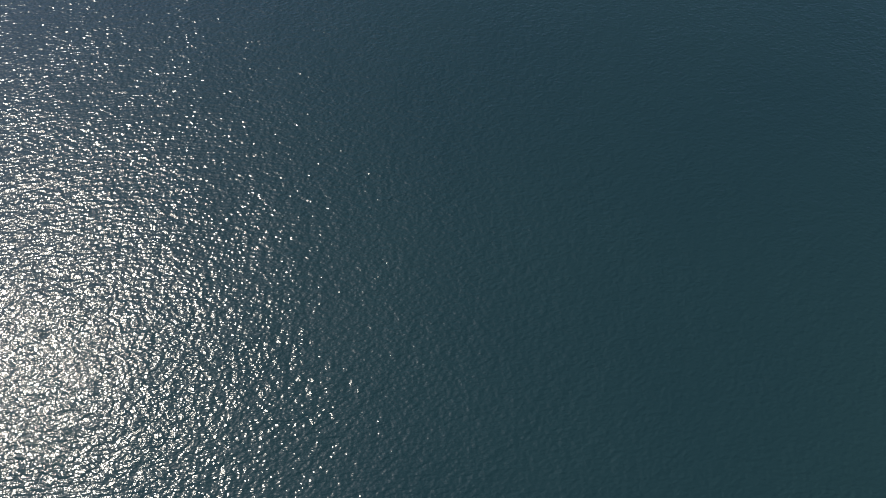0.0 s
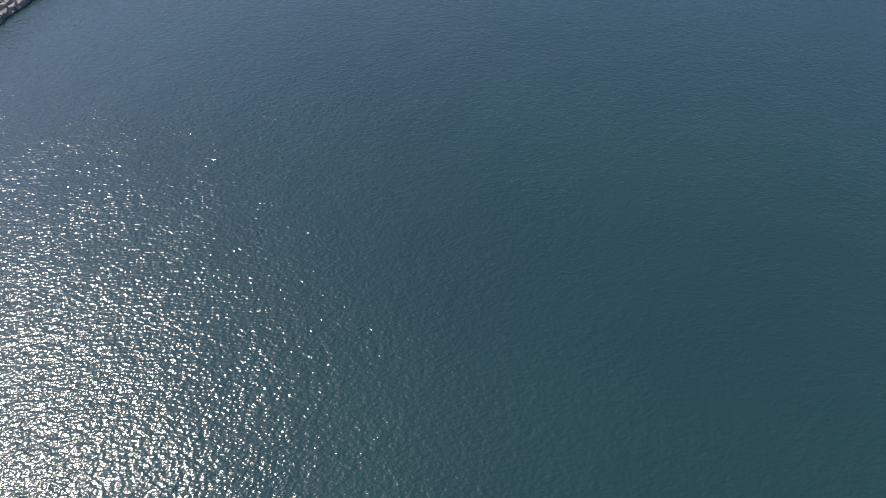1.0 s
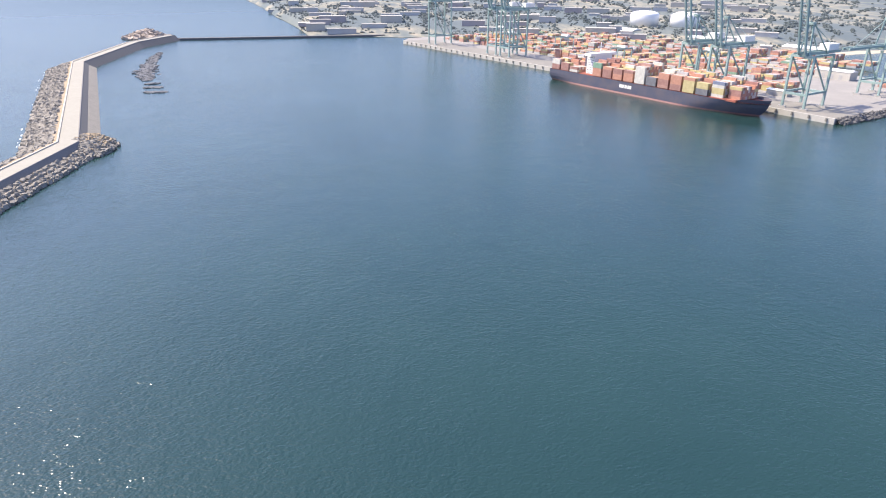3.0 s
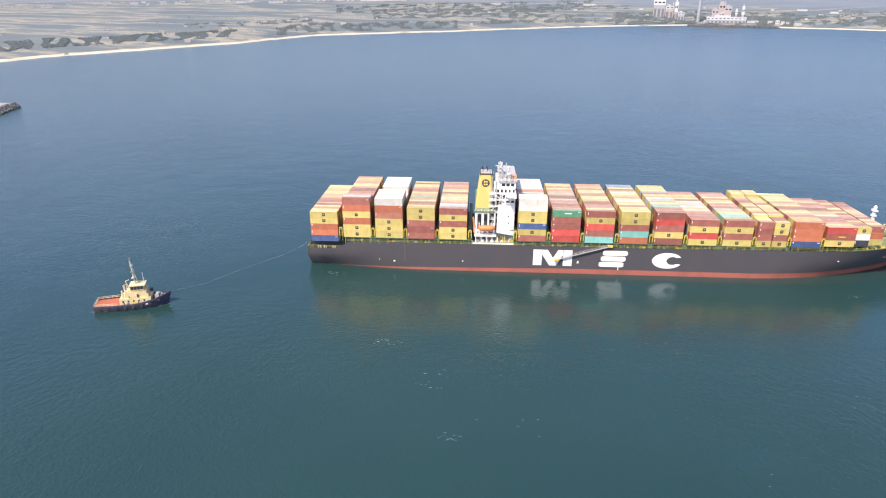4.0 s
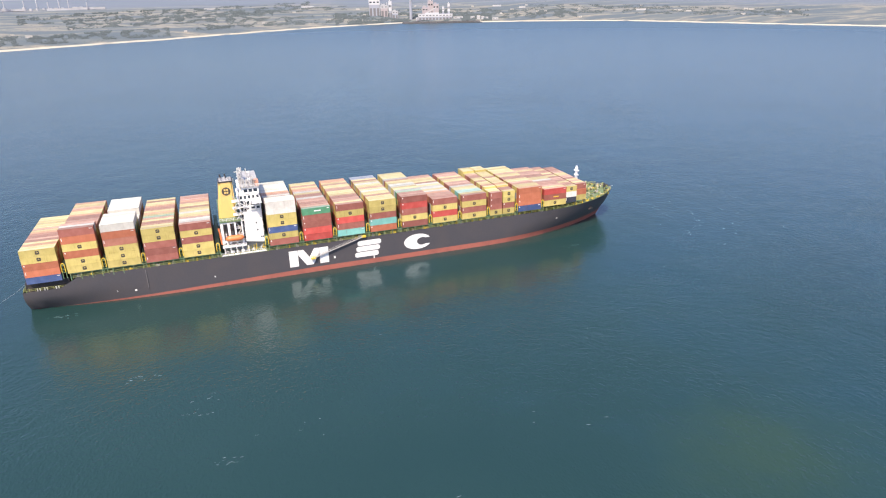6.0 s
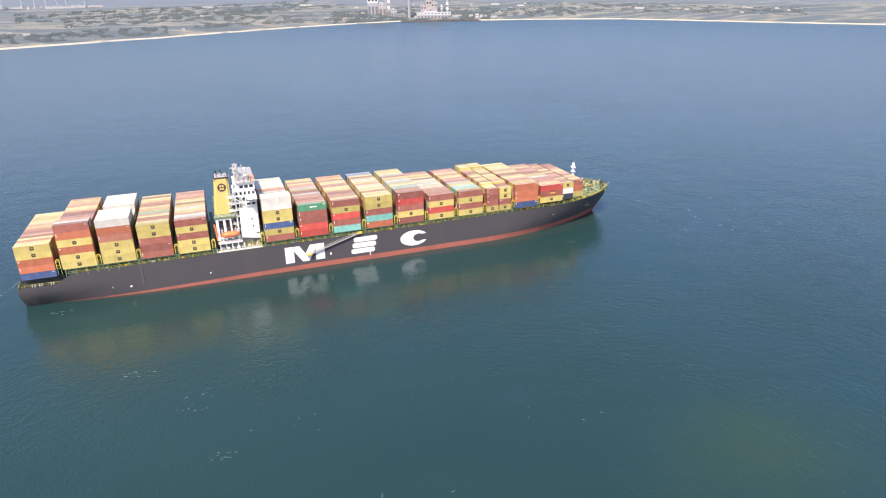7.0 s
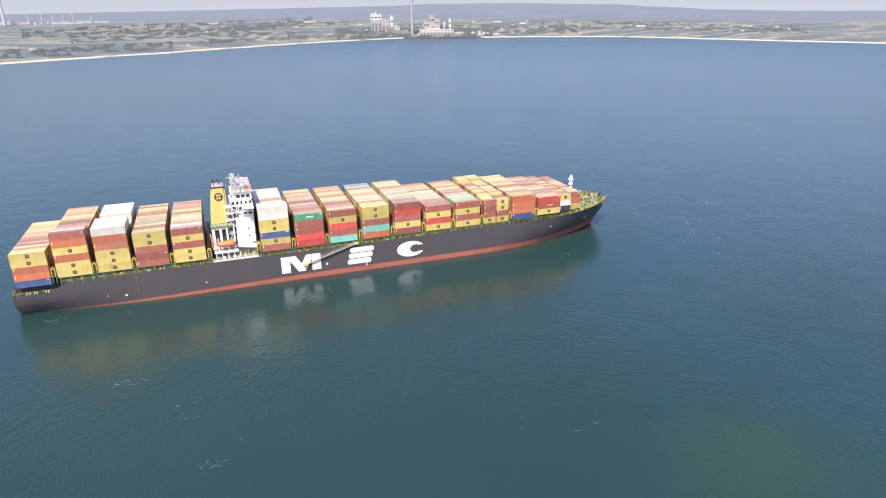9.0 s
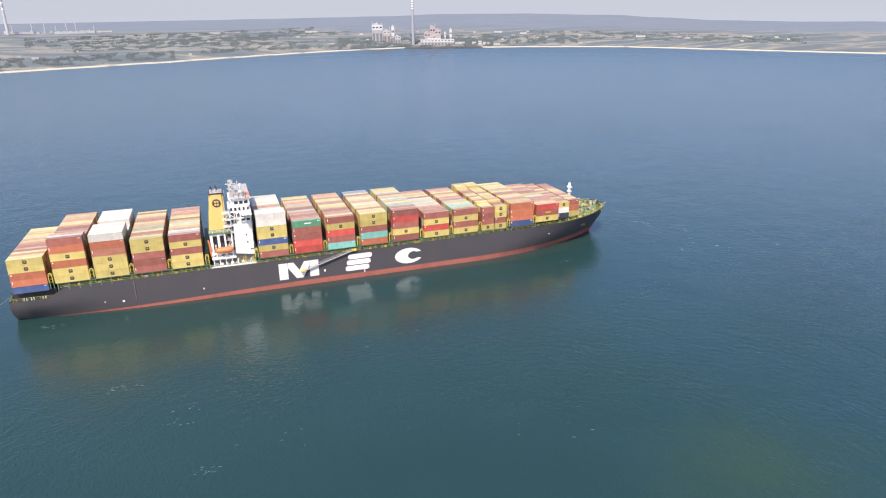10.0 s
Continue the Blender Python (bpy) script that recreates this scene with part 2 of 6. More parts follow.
# ---------------- sea and land ----------------
bm = bmesh.new()
rim = [[bm.verts.new((r * math.cos(k * math.tau / 96), r * math.sin(k * math.tau / 96), 0)) for k in range(96)] for r in (400, 1500, 4900)]
bm.faces.new(rim[0])
for a, b in zip(rim, rim[1:]):
    for k in range(96):
        j = (k + 1) % 96
        bm.faces.new((a[k], b[k], b[j], a[j]))
tagged(part("water", bm, WATER), "dark teal rippled sea water in a harbour", "water", kind="structure")

EYE = (58.0, -266.0)  # hub of the bay, from which the coast is laid out
COAST = [  # bearing from the hub (degrees, from +y towards -x), distance of the shore, height of the far hills
    (96.0, 4600, 0), (93.5, 3700, 8), (91.5, 2700, 25), (89.5, 1800, 55), (87.0, 1290, 85), (84.0, 1260, 110), (81.5, 1257, 130), (72, 1210, 130), (60, 1080, 130), (50, 1050, 120), (41, 1300, 110), (34, 1445, 100),
    (27.5, 1530, 108), (20, 1675, 112), (14, 1930, 115), (9, 2010, 118), (2.5, 2130, 122), (-4, 2345, 126), (-10.5, 2590, 132),
    (-15.5, 2760, 135), (-17.5, 2830, 140), (-20, 2740, 145), (-27, 2760, 140), (-34.5, 2720, 120), (-41, 2530, 85), (-47, 2400, 70), (-53, 2330, 65), (-66, 2300, 60), (-80, 2350, 60)]


def coast(az):
    for (a0, r0, h0), (a1, r1, h1) in zip(COAST, COAST[1:]):
        if a1 <= az <= a0:
            u = (az - a0) / (a1 - a0)
            return r0 + (r1 - r0) * u, h0 + (h1 - h0) * u
    return COAST[-1][1:]


def at_bearing(az, r, z=0.0):
    return Vector((EYE[0] - math.sin(radians(az)) * r, EYE[1] + math.cos(radians(az)) * r, z))


def land_height(az, r):
    r0, hills = coast(az)
    d = max(0.0, r - r0)
    u = min(1.0, d / (4700 - r0))
    hem = min(1.0, max(0.0, (96.0 - az) / 4.0))
    near = min(1.0, d / 60) * 4 + min(1.0, max(0, d - 20) / 200) * 8
    return 0.4 + near * hem + (hills - 12 * hem) * u ** 1.25 + 3 * noise.noise((az * 0.4, r * 0.004, 0)) * min(1, d / 200)


bm_land, bm_sand = bmesh.new(), bmesh.new()
STEPS = [14, 40, 80, 150, 250, 380, 550, 760, 1000, 1300, 1650, 2050, 2500]
prev = prev_s = None
az = 96.0
while az >= -80:
    r0, hills = coast(az)
    wob = 14 * noise.noise((az * 0.7, 3, 0)) + 7 * noise.noise((az * 2.7, 9, 0))
    r0 += wob
    span = 4750 - r0
    radii = [r0 + 2] + [r0 + s * span / 2500 for s in STEPS[1:]]
    row = [bm_land.verts.new(at_bearing(az, r, land_height(az, r) + (0.3 if i else 0))) for i, r in enumerate(radii)]
    row_s = [bm_sand.verts.new(at_bearing(az, r, z)) for r, z in ((r0 - 10, -0.6), (r0 + 3, 0.9), (r0 + 3.5 + max(0.0, (12 if az > -19 else 8) + 22 * noise.noise((az * 1.1, 21, 0))), 3.0))]
    if prev:
        for k in range(len(row) - 1):
            bm_land.faces.new((prev[k], prev[k + 1], row[k + 1], row[k]))
        for k in range(2 if az < 50 else 0):
            bm_sand.faces.new((prev_s[k], prev_s[k + 1], row_s[k + 1], row_s[k]))
    prev, prev_s = row, row_s
    az -= 0.5
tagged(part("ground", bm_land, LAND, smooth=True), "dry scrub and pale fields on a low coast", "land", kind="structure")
tagged(part("beach", bm_sand, SAND, smooth=True), "pale sandy beach along the far shore", "beach", kind="structure")

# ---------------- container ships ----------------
CONT = {  # side paint, paler roof with sun and sky light put in
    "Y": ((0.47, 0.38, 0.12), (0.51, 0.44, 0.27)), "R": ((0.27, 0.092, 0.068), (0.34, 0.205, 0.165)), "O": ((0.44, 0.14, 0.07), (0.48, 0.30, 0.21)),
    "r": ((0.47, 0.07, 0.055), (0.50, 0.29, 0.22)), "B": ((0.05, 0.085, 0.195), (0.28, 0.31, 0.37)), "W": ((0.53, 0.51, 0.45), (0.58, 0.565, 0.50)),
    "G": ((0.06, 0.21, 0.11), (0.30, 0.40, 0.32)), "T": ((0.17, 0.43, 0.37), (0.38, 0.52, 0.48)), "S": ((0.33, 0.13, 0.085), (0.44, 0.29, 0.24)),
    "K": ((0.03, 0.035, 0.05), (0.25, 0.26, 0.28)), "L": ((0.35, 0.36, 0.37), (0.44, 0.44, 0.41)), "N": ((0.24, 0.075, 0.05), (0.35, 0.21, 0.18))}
CNAME = {"Y": "yellow", "R": "maroon", "O": "orange", "r": "bright red", "B": "blue", "W": "white", "G": "green", "T": "turquoise", "S": "rust-brown", "K": "black", "L": "grey", "N": "dark maroon"}


def streaked(name, color, rough=0.55, rust=(0.20, 0.09, 0.05), amount=0.5):
    """Sheet-steel paint with rust runs down the sides, faded patches and ribs."""
    m, nt, p = node_mat(name)
    runs = noise_at(nt, 1.0, 4, 0.6, (2.2, 2.2, 0.22))
    c = mix(nt, ramp(nt, runs, [(0.55, (0, 0, 0)), (0.80, (amount,) * 3)]), color, rust)
    pale = tuple(min(1, v * 1.25 + 0.03) for v in color)
    c = mix(nt, ramp(nt, noise_at(nt, 0.35, 3), [(0.40, (0, 0, 0)), (0.70, (0.6,) * 3)]), c, pale)
    info = nt.nodes.new("ShaderNodeObjectInfo")
    hsv = nt.nodes.new("ShaderNodeHueSaturation")
    mr = nt.nodes.new("ShaderNodeMapRange")
    mr.inputs["To Min"].default_value, mr.inputs["To Max"].default_value = 0.80, 1.18
    link(nt, info.outputs["Random"], mr.inputs["Value"])
    link(nt, mr.outputs[0], hsv.inputs["Value"])
    link(nt, c, hsv.inputs["Color"])
    link(nt, hsv.outputs[0], p.inputs["Base Color"])
    p.inputs["Roughness"].default_value = rough
    bump(nt, p, runs, 0.3, 0.05)
    return m


SIDE = {k: streaked(CNAME[k].replace(" ", "_") + "_container_paint", v[0]) for k, v in CONT.items()}
# roofs take the lighter copy, which carries the brightness of a lit top
ROOF = {k: streaked(CNAME[k].replace(" ", "_") + "_sunlit_roof", tuple(f * c for f, c in zip((0.81, 0.83, 0.78), v[1])), 0.7, (0.34, 0.24, 0.18), 0.6) for k, v in CONT.items()}
# duller blend for far containers, distance haze mixed into the paint
HAZED = {k: streaked(CNAME[k].replace(" ", "_") + "_hazed_paint", tuple(0.42 * a + 0.30 * b + 0.03 for a, b in zip(*v))) for k, v in CONT.items()}
MARK_DARK = paint("dark_marking_paint", (0.045, 0.04, 0.035), 0.6)
MARK_WHITE = paint("white_marking_paint", (0.78, 0.77, 0.72), 0.6)
YELLOW = paint("yellow_fitting_paint", (0.68, 0.46, 0.04), 0.5, wear=0.1)
LASH_GREEN = paint("green_lashing_paint", (0.11, 0.19, 0.10), 0.6, wear=0.2)
RAIL_GREEN = paint("yellow_green_rail_paint", (0.26, 0.27, 0.08), 0.6)
STEEL_GREY = paint("grey_steel", (0.36, 0.36, 0.35), 0.5, wear=0.15)
ORANGE = paint("orange_lifeboat_plastic", (0.64, 0.19, 0.06), 0.45, wear=0.12)
FADED_ORANGE = paint("faded_orange_paint", (0.52, 0.26, 0.17), 0.6)
FUNNEL_YELLOW = paint("funnel_yellow", (0.66, 0.46, 0.15), 0.45, wear=0.06)
CASING_GREY = paint("dark_grey_steel", (0.14, 0.14, 0.145), 0.6, wear=0.15)
BLACK = paint("soot_black", (0.02, 0.02, 0.022), 0.6)
# window glass, also the dark of plates that imitate shaded gaps
WINDOW = paint("dark_glass_and_shade", (0.03, 0.04, 0.05), 0.1, wear=0.02)
PALE_GREY = paint("pale_grey_fitting_paint", (0.46, 0.465, 0.44), 0.5, wear=0.2)
RUST_RED = paint("red_brown_deck_paint", (0.30, 0.09, 0.06), 0.7, wear=0.2)

MESHES = {}


def cont_mesh(what, key, length, height):
    """Shared meshes of a container's parts; origin at the near lower aft corner."""
    k = (what, key, length, round(height, 2))
    if k in MESHES:
        return MESHES[k]
    bm = bmesh.new()
    w, g = 2.41, 0.16
    if what == "body":
        box(bm, 0.06, 0.05, 0.1, length - 0.06, w - 0.05, height - 0.12)
        for x in (0, length - g):
            for y in (0, w - g):
                box(bm, x, y, 0, x + g, y + g, height - 0.02)
        for y in (0, w - g):
            box(bm, g, y, 0, length - g, y + g, 0.17)
            box(bm, g, y, height - 0.14, length - g, y + g, height - 0.02)
        for x in (0, length - g):
            box(bm, x, g, 0, x + g, w - g, 0.17)
            box(bm, x, g, height - 0.14, x + g, w - g, height - 0.02)
        mat = SIDE[key]
    elif what == "roof":
        n = 10  # one corrugated sheet with a turned-down edge
        xs = [(0.04, 0.0)]
        for i in range(n):
            x, step = 0.3 + i * (length - 0.6) / n, (length - 0.6) / n
            xs += [(x, -0.03), (x + 0.04, 0.0), (x + step * 0.55, 0.0), (x + step * 0.55 + 0.04, -0.03)]
        xs.append((length - 0.04, 0.0))
        rows = [[bm.verts.new((x, y, z)) for y, z in ((0.15, height - 0.12), (0.15, height + dz), (w - 0.15, height + dz), (w - 0.15, height - 0.12))] for x, dz in xs]
        for p, q in zip(rows, rows[1:]):
            for i in range(3):
                bm.faces.new((p[i], q[i], q[i + 1], p[i + 1]))
        for r in (rows[0], rows[-1]):
            bm.faces.new(r)
        bmesh.ops.recalc_face_normals(bm, faces=bm.faces)
        mat = ROOF[key]
    elif what == "door":
        box(bm, length - 0.055, 0.18, 0.2, length - 0.01, w / 2 - 0.02, height - 0.18)
        for y in (0.45, 0.85):
            box(bm, length - 0.01, y, 0.22, length + 0.02, y + 0.05, height - 0.2)
        mat = SIDE[key]
    elif what == "emblem":  # plain dark plaque in the middle of the side
        x = length / 2
        rim = [(x + dx, 1.42 + dz) for dx, dz in ((-0.72, -0.5), (-0.5, -0.72), (0.5, -0.72), (0.72, -0.5), (0.72, 0.5), (0.5, 0.72), (-0.5, 0.72), (-0.72, 0.5))]
        front = [bm.verts.new((u, 0.02, v)) for u, v in rim]
        back = [bm.verts.new((u, 0.06, v)) for u, v in rim]
        bm.faces.new(front)
        for i in range(8):
            bm.faces.new((front[i], back[i], back[(i + 1) % 8], front[(i + 1) % 8]))
        bmesh.ops.recalc_face_normals(bm, faces=bm.faces)
        mat = MARK_DARK
    elif what == "emblem_bar":
        box(bm, length / 2 - 0.42, 0.0, 1.40, length / 2 + 0.42, 0.05, 1.52)
        box(bm, length / 2 - 0.06, 0.0, 1.56, length / 2 + 0.06, 0.05, 1.9)
        mat = SIDE[key]
    elif what == "code_bar":
        box(bm, 0.45, 0.02, height - 0.95, 0.85, 0.055, height - 0.4)
        mat = MARK_WHITE
    elif what == "upright_bar":
        box(bm, 0.4, 0.02, height - 1.7, 0.6, 0.055, height - 0.45)
        mat = MARK_WHITE
    elif what == "end_bar":
        box(bm, length - 1.5, 0.02, height - 0.75, length - 0.5, 0.055, height - 0.45)
        mat = MARK_WHITE
    elif what == "name_bar":
        box(bm, length * 0.42, 0.02, height * 0.45, length * 0.66, 0.055, height * 0.62)
        mat = YELLOW if key == "N" else MARK_WHITE
    me = mesh_of(what, bm, mat)
    MESHES[k] = me
    return me


def container(key, x, y, z, length, height, ship, side=True, label=True, group="containers on the ship"):
    """A shipping container of the given colour, resting at the place given in the ship's own axes."""
    size = "forty" if length > 8 else "twenty"
    e = thing("shipping_container", f"{CNAME[key]} {size} foot steel shipping container stacked on deck", "container", group, ship @ Matrix.Translation((x, y, z)))
    part("body", cont_mesh("body", key, length, height), None, e)
    part("roof", cont_mesh("roof", key, length, height), None, e, "ribbed roof painted paler as sunlit")
    d = part("door", cont_mesh("door", key, length, height), None, e)
    d2 = part("door", cont_mesh("door", key, length, height), None, e)
    d2.location = (0, 1.08, 0)
    if side:
        if key == "Y":
            m = part("emblem", cont_mesh("emblem", key, length, height), None, e, "dark plain emblem")
            part("emblem_bar", cont_mesh("emblem_bar", key, length, height), None, m)
        elif key == "N":
            part("name_bar", cont_mesh("name_bar", key, length, height), None, e, "plain yellow bar")
        elif key != "W":
            pick = int(abs(x * 7.3 + z * 3.1)) % 5
            part("code_bar", cont_mesh(("code_bar", "upright_bar", "end_bar", "upright_bar", "code_bar")[pick], key, length, height), None, e, "white code bar")
            if key in "GB" or pick == 2:
                part("name_bar", cont_mesh("name_bar" if key == "G" else "end_bar", key, length, height), None, e, "plain white bar")
    return e


def random_colors(rng, n, table="YYYYYYRRRRSSSOOLWBYGr"):
    return "".join(rng.choice(table) for _ in range(n))


PITCH = 2.5


def load_bay(ship, bay, rows, rng, fill, singles):
    """One bay of stacked containers. bay: x, length, base, tier height, near column bottom to top, (first row, tiers) steps, roof colours."""
    x, length, base, h, near, steps, tops = bay
    for row in range(rows):
        n = len(near)
        for r0, t, *taller in steps:
            if row >= r0:
                n = t
                h = taller[0] if taller else bay[3]
        y = 0.12 + row * PITCH
        cols = near if row == 0 else random_colors(rng, n)
        for tier in range(n):
            z = base + tier * h
            outer = row == 0 or tier == n - 1
            key = cols[tier]
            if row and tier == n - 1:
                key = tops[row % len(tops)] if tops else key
            if outer and singles:
                container(key, x, y, z, length, h, ship, side=row == 0)
            else:
                fill.append((key, x, y, z, length, h))


def fill_mesh(name, label, boxes, ship, group="", palette=SIDE):
    """Containers inside the stacks, of which only edges show: joined, with a colour for each."""
    keys = sorted({b[0] for b in boxes})
    bm = bmesh.new()
    for key, x, y, z, length, h in boxes:
        box(bm, x, y, z, x + length, y + 2.44, z + h - 0.03, mat=keys.index(key))
    ob = new(name, mesh_of(name, bm, [palette[k] for k in keys]))
    ob.matrix_world = ship
    return tagged(ob, label, "containers", group, kind="stuff")


def half_breadth(u_len, z, L, half, depth, run=70.0, entry=76.0):
    """Half-breadth of the hull at a distance from the stern, for heights z from the waterline."""
    k = min(1.0, max(0.0, z / depth))
    b = 1.0
    if u_len < run:
        s = u_len / run
        full = 0.97 + 0.03 * s
        low = 0.72 + 0.28 * math.sin(min(1, s * 1.15) * math.pi / 2)
        kk = min(1.0, k * 2.0)
        b = low + (full - low) * (kk ** 0.6)
    bow = L - 8.5 * (1 - k) ** 1.3 - (0 if z > 0 else 1)
    ent = entry - 17 * k
    if u_len > bow - ent:
        s = min(1.0, (u_len - (bow - ent)) / ent)
        b *= max(0.0, 1 - s ** (2.0 + 0.7 * k)) ** (0.90 - 0.20 * k)
    return max(0.02, b * half)


def hull_strip(levels, L, half, depth, top=None, x0=0.0, n=56):
    """Hull shell between heights; top(u) lifts the last level."""
    bm = bmesh.new()
    cols = []
    for i in range(n + 1):
        u = i / n
        u = x0 + (L - x0) * (1 - (1 - u) ** 1.35)
        near, far = [], []
        for j, z in enumerate(levels):
            zz2 = top(u) if top and j == len(levels) - 1 else (z(u) if callable(z) else z)
            b = half_breadth(u, min(zz2, depth + 2), L, half, depth)
            uu = min(u, L - 8.5 * (1 - min(1, max(0, zz2 / depth))) ** 1.3)
            near.append(bm.verts.new((uu, half - b, zz2)))
            far.append(bm.verts.new((uu, half + b, zz2)))
        cols.append((near, far))
    for (n0, f0), (n1, f1) in zip(cols, cols[1:]):
        for j in range(len(levels) - 1):
            bm.faces.new((n0[j], n1[j], n1[j + 1], n0[j + 1]))
            bm.faces.new((f0[j], f0[j + 1], f1[j + 1], f1[j]))
    n0, f0 = cols[0]
    for j in range(len(levels) - 1):
        bm.faces.new((n0[j], n0[j + 1], f0[j + 1], f0[j]))
    bmesh.ops.remove_doubles(bm, verts=bm.verts, dist=0.003)
    return bm


def deck_mesh(L, half, depth, z, x0=0.0, x1=None, inset=0.35, n=50):
    bm = bmesh.new()
    x1 = x1 or L - 0.6
    prev = None
    for i in range(n + 1):
        u = x0 + (x1 - x0) * (1 - (1 - i / n) ** 1.4)
        b = max(0.05, half_breadth(u, depth, L, half, depth) - inset)
        zz = z(u) if callable(z) else z
        row = [bm.verts.new((u, half - b, zz)), bm.verts.new((u, half + b, zz)), bm.verts.new((u, half - b, zz - 0.3)), bm.verts.new((u, half + b, zz - 0.3))]
        if prev:
            bm.faces.new((prev[0], row[0], row[1], prev[1]))
            bm.faces.new((prev[2], prev[3], row[3], row[2]))
        prev = row
    return bm


def rail(bm, pts, h=1.1, step=3.0, w=0.1):
    """Posts and two bars along a line of points."""
    for a, b in zip(pts, pts[1:]):
        a, b = Vector(a), Vector(b)
        n = max(1, int((b - a).length / step))
        for k in range(n + 1):
            p = a.lerp(b, k / n)
            box(bm, p.x - w / 2, p.y - w / 2, p.z, p.x + w / 2, p.y + w / 2, p.z + h)
        for f in (0.5, 1.0):
            beam(bm, a + Vector((0, 0, h * f)), b + Vector((0, 0, h * f)), w * 0.8)


def lashing_bridge(ship, e, x, wid, base, high):
    """Green frame between two bays with posts, two walkways and yellow end hoops; parts of the ship."""
    bm = bmesh.new()
    n = int(wid / 5)
    for k in range(n + 1):
        y = 0.25 + k * (wid - 0.7) / n
        box(bm, x - 0.75, y, base - 1.9, x - 0.5, y + 0.25, base + high)
        box(bm, x + 0.5, y, base - 1.9, x + 0.75, y + 0.25, base + high)
    for z in (base + 0.6, base + high * 0.52, base + high - 0.1):
        box(bm, x - 0.75, 0.2, z, x + 0.75, wid - 0.2, z + 0.14)
    for k in range(n):
        y = 0.25 + k * (wid - 0.7) / n
        beam(bm, (x - 0.62, y, base), (x - 0.62, y + wid / n, base + high * 0.5), 0.14)
    p = part("lashing_bridge", bm, LASH_GREEN, e, "green lashing bridge between two bays")
    bm = bmesh.new()
    ring = [Vector((x + 0.62 * math.cos(a), 0.1, base + high + 0.2 + 0.9 * math.sin(a))) for a in np.linspace(-0.2, math.pi + 0.2, 9)]
    for a, b in zip(ring, ring[1:]):
        beam(bm, a, b, 0.26)
    for sx in (-0.62, 0.62):
        beam(bm, (x + sx, 0.1, base + high - 2.6), (x + sx, 0.1, base + high + 0.1), 0.24)
    part("ladder_hoop", bm, YELLOW, p, "yellow ladder hoop")


# the large loaded ship: local axes = stern to bow along x, near side at y = 0
SHIP = pose(-17.0, 0.0, 0.0)
L_SHIP, HALF, DEPTH = 277.0, 21.3, 13.2
ship = thing("container_ship", "fully loaded black-hulled container ship with red boot-topping afloat", "ship", at=SHIP)


def sheer(u):
    if u < 15.5:
        return 9.2
    if u < 17.5:
        return 9.2 + (u - 15.5) / 2 * 3.7
    z = 12.9
    if u > 150:
        z += 0.6 * (u - 150) / 60 if u < 210 else 0.6
    if u > 232:
        z += 1.35 * min(1, (u - 232) / 40) ** 1.5
    return z


def boot(u):
    """Height of the boot-topping, which runs out towards the stern and rises to the stem."""
    return 0.05 + 2.25 * min(1.0, max(0.0, (u - 14) / 100)) ** 0.75 + 2.0 * max(0.0, (u - 195) / 80) ** 1.3


bm = hull_strip([boot, 4.0, 6.5, 9.2, 13.0], L_SHIP, HALF, DEPTH, sheer)
part("hull_side", bm, HULL_BLACK, ship, "matt black painted hull plating", smooth=True)
bm = hull_strip([-2.5, -0.6, boot], L_SHIP, HALF, DEPTH)
part("boot_topping", bm, HULL_RED, ship, "boot-topping in haze-paled red at the waterline", smooth=True)
bm = deck_mesh(L_SHIP, HALF, DEPTH, lambda u: max(8.0, sheer(u) - 1.0) if u < 232 else sheer(u) - 0.3)
part("deck", bm, DECK_GREEN, ship, "green and rusty weather deck")

# hatch coamings under the stacks, side stanchions, rails
X0 = 17.0
bm = bmesh.new()
for a, b in ((0.5, 57.0), (76.5, 192.5)):
    box(bm, a + X0, 2.6, 11.8, b + X0, 2 * HALF - 2.6, 14.75)
box(bm, 192.5 + X0, 8, 12.5, 232 + X0, 2 * HALF - 8, 14.75)
part("hatch_coaming", bm, LASH_GREEN, ship)
bm = bmesh.new()
for a, b in ((0.5, 57.0), (76.5, 193.0)):
    n = int((b - a) / 3.6)
    for k in range(n + 1):
        x = X0 + a + k * (b - a) / n
        box(bm, x, 0.3, 11.8, x + 0.35, 0.75, 14.7)
    box(bm, X0 + a, 0.25, 14.6, X0 + b, 2.6, 14.85)
part("container_stanchion", bm, LASH_GREEN, ship, "green stanchions under the outboard stacks")
def guard_rail(pts, h, step, w, mat, parent, label=""):
    bm = bmesh.new()
    rail(bm, pts, h, step, w)
    return part("guard_rail", bm, mat, parent, label)


OLIVE_RAIL = "yellow-green deck railing"
guard_rail([(18.5, 0.25, 12.5), (150, 0.25, 12.6), (210, 0.25, 13.2)], 1.2, 2.5, 0.12, RAIL_GREEN, ship, OLIVE_RAIL)
guard_rail([(0.3, 1.3, 9.1), (15.0, 0.8, 9.1)], 1.1, 2.0, 0.12, RAIL_GREEN, ship, OLIVE_RAIL)
guard_rail([(0.3, 2.0, 9.1), (0.3, 2 * HALF - 2, 9.1)], 1.1, 2.5, 0.12, RAIL_GREEN, ship, OLIVE_RAIL)
edge = [(u, HALF - half_breadth(u, DEPTH, L_SHIP, HALF, DEPTH) + 0.3, sheer(u) - 0.2) for u in range(212, 275, 6)]
guard_rail(edge, 1.3, 2.5, 0.14, RAIL_GREEN, ship, OLIVE_RAIL)
guard_rail([(x, 2 * HALF - y, z) for x, y, z in edge], 1.3, 2.5, 0.14, RAIL_GREEN, ship, OLIVE_RAIL)
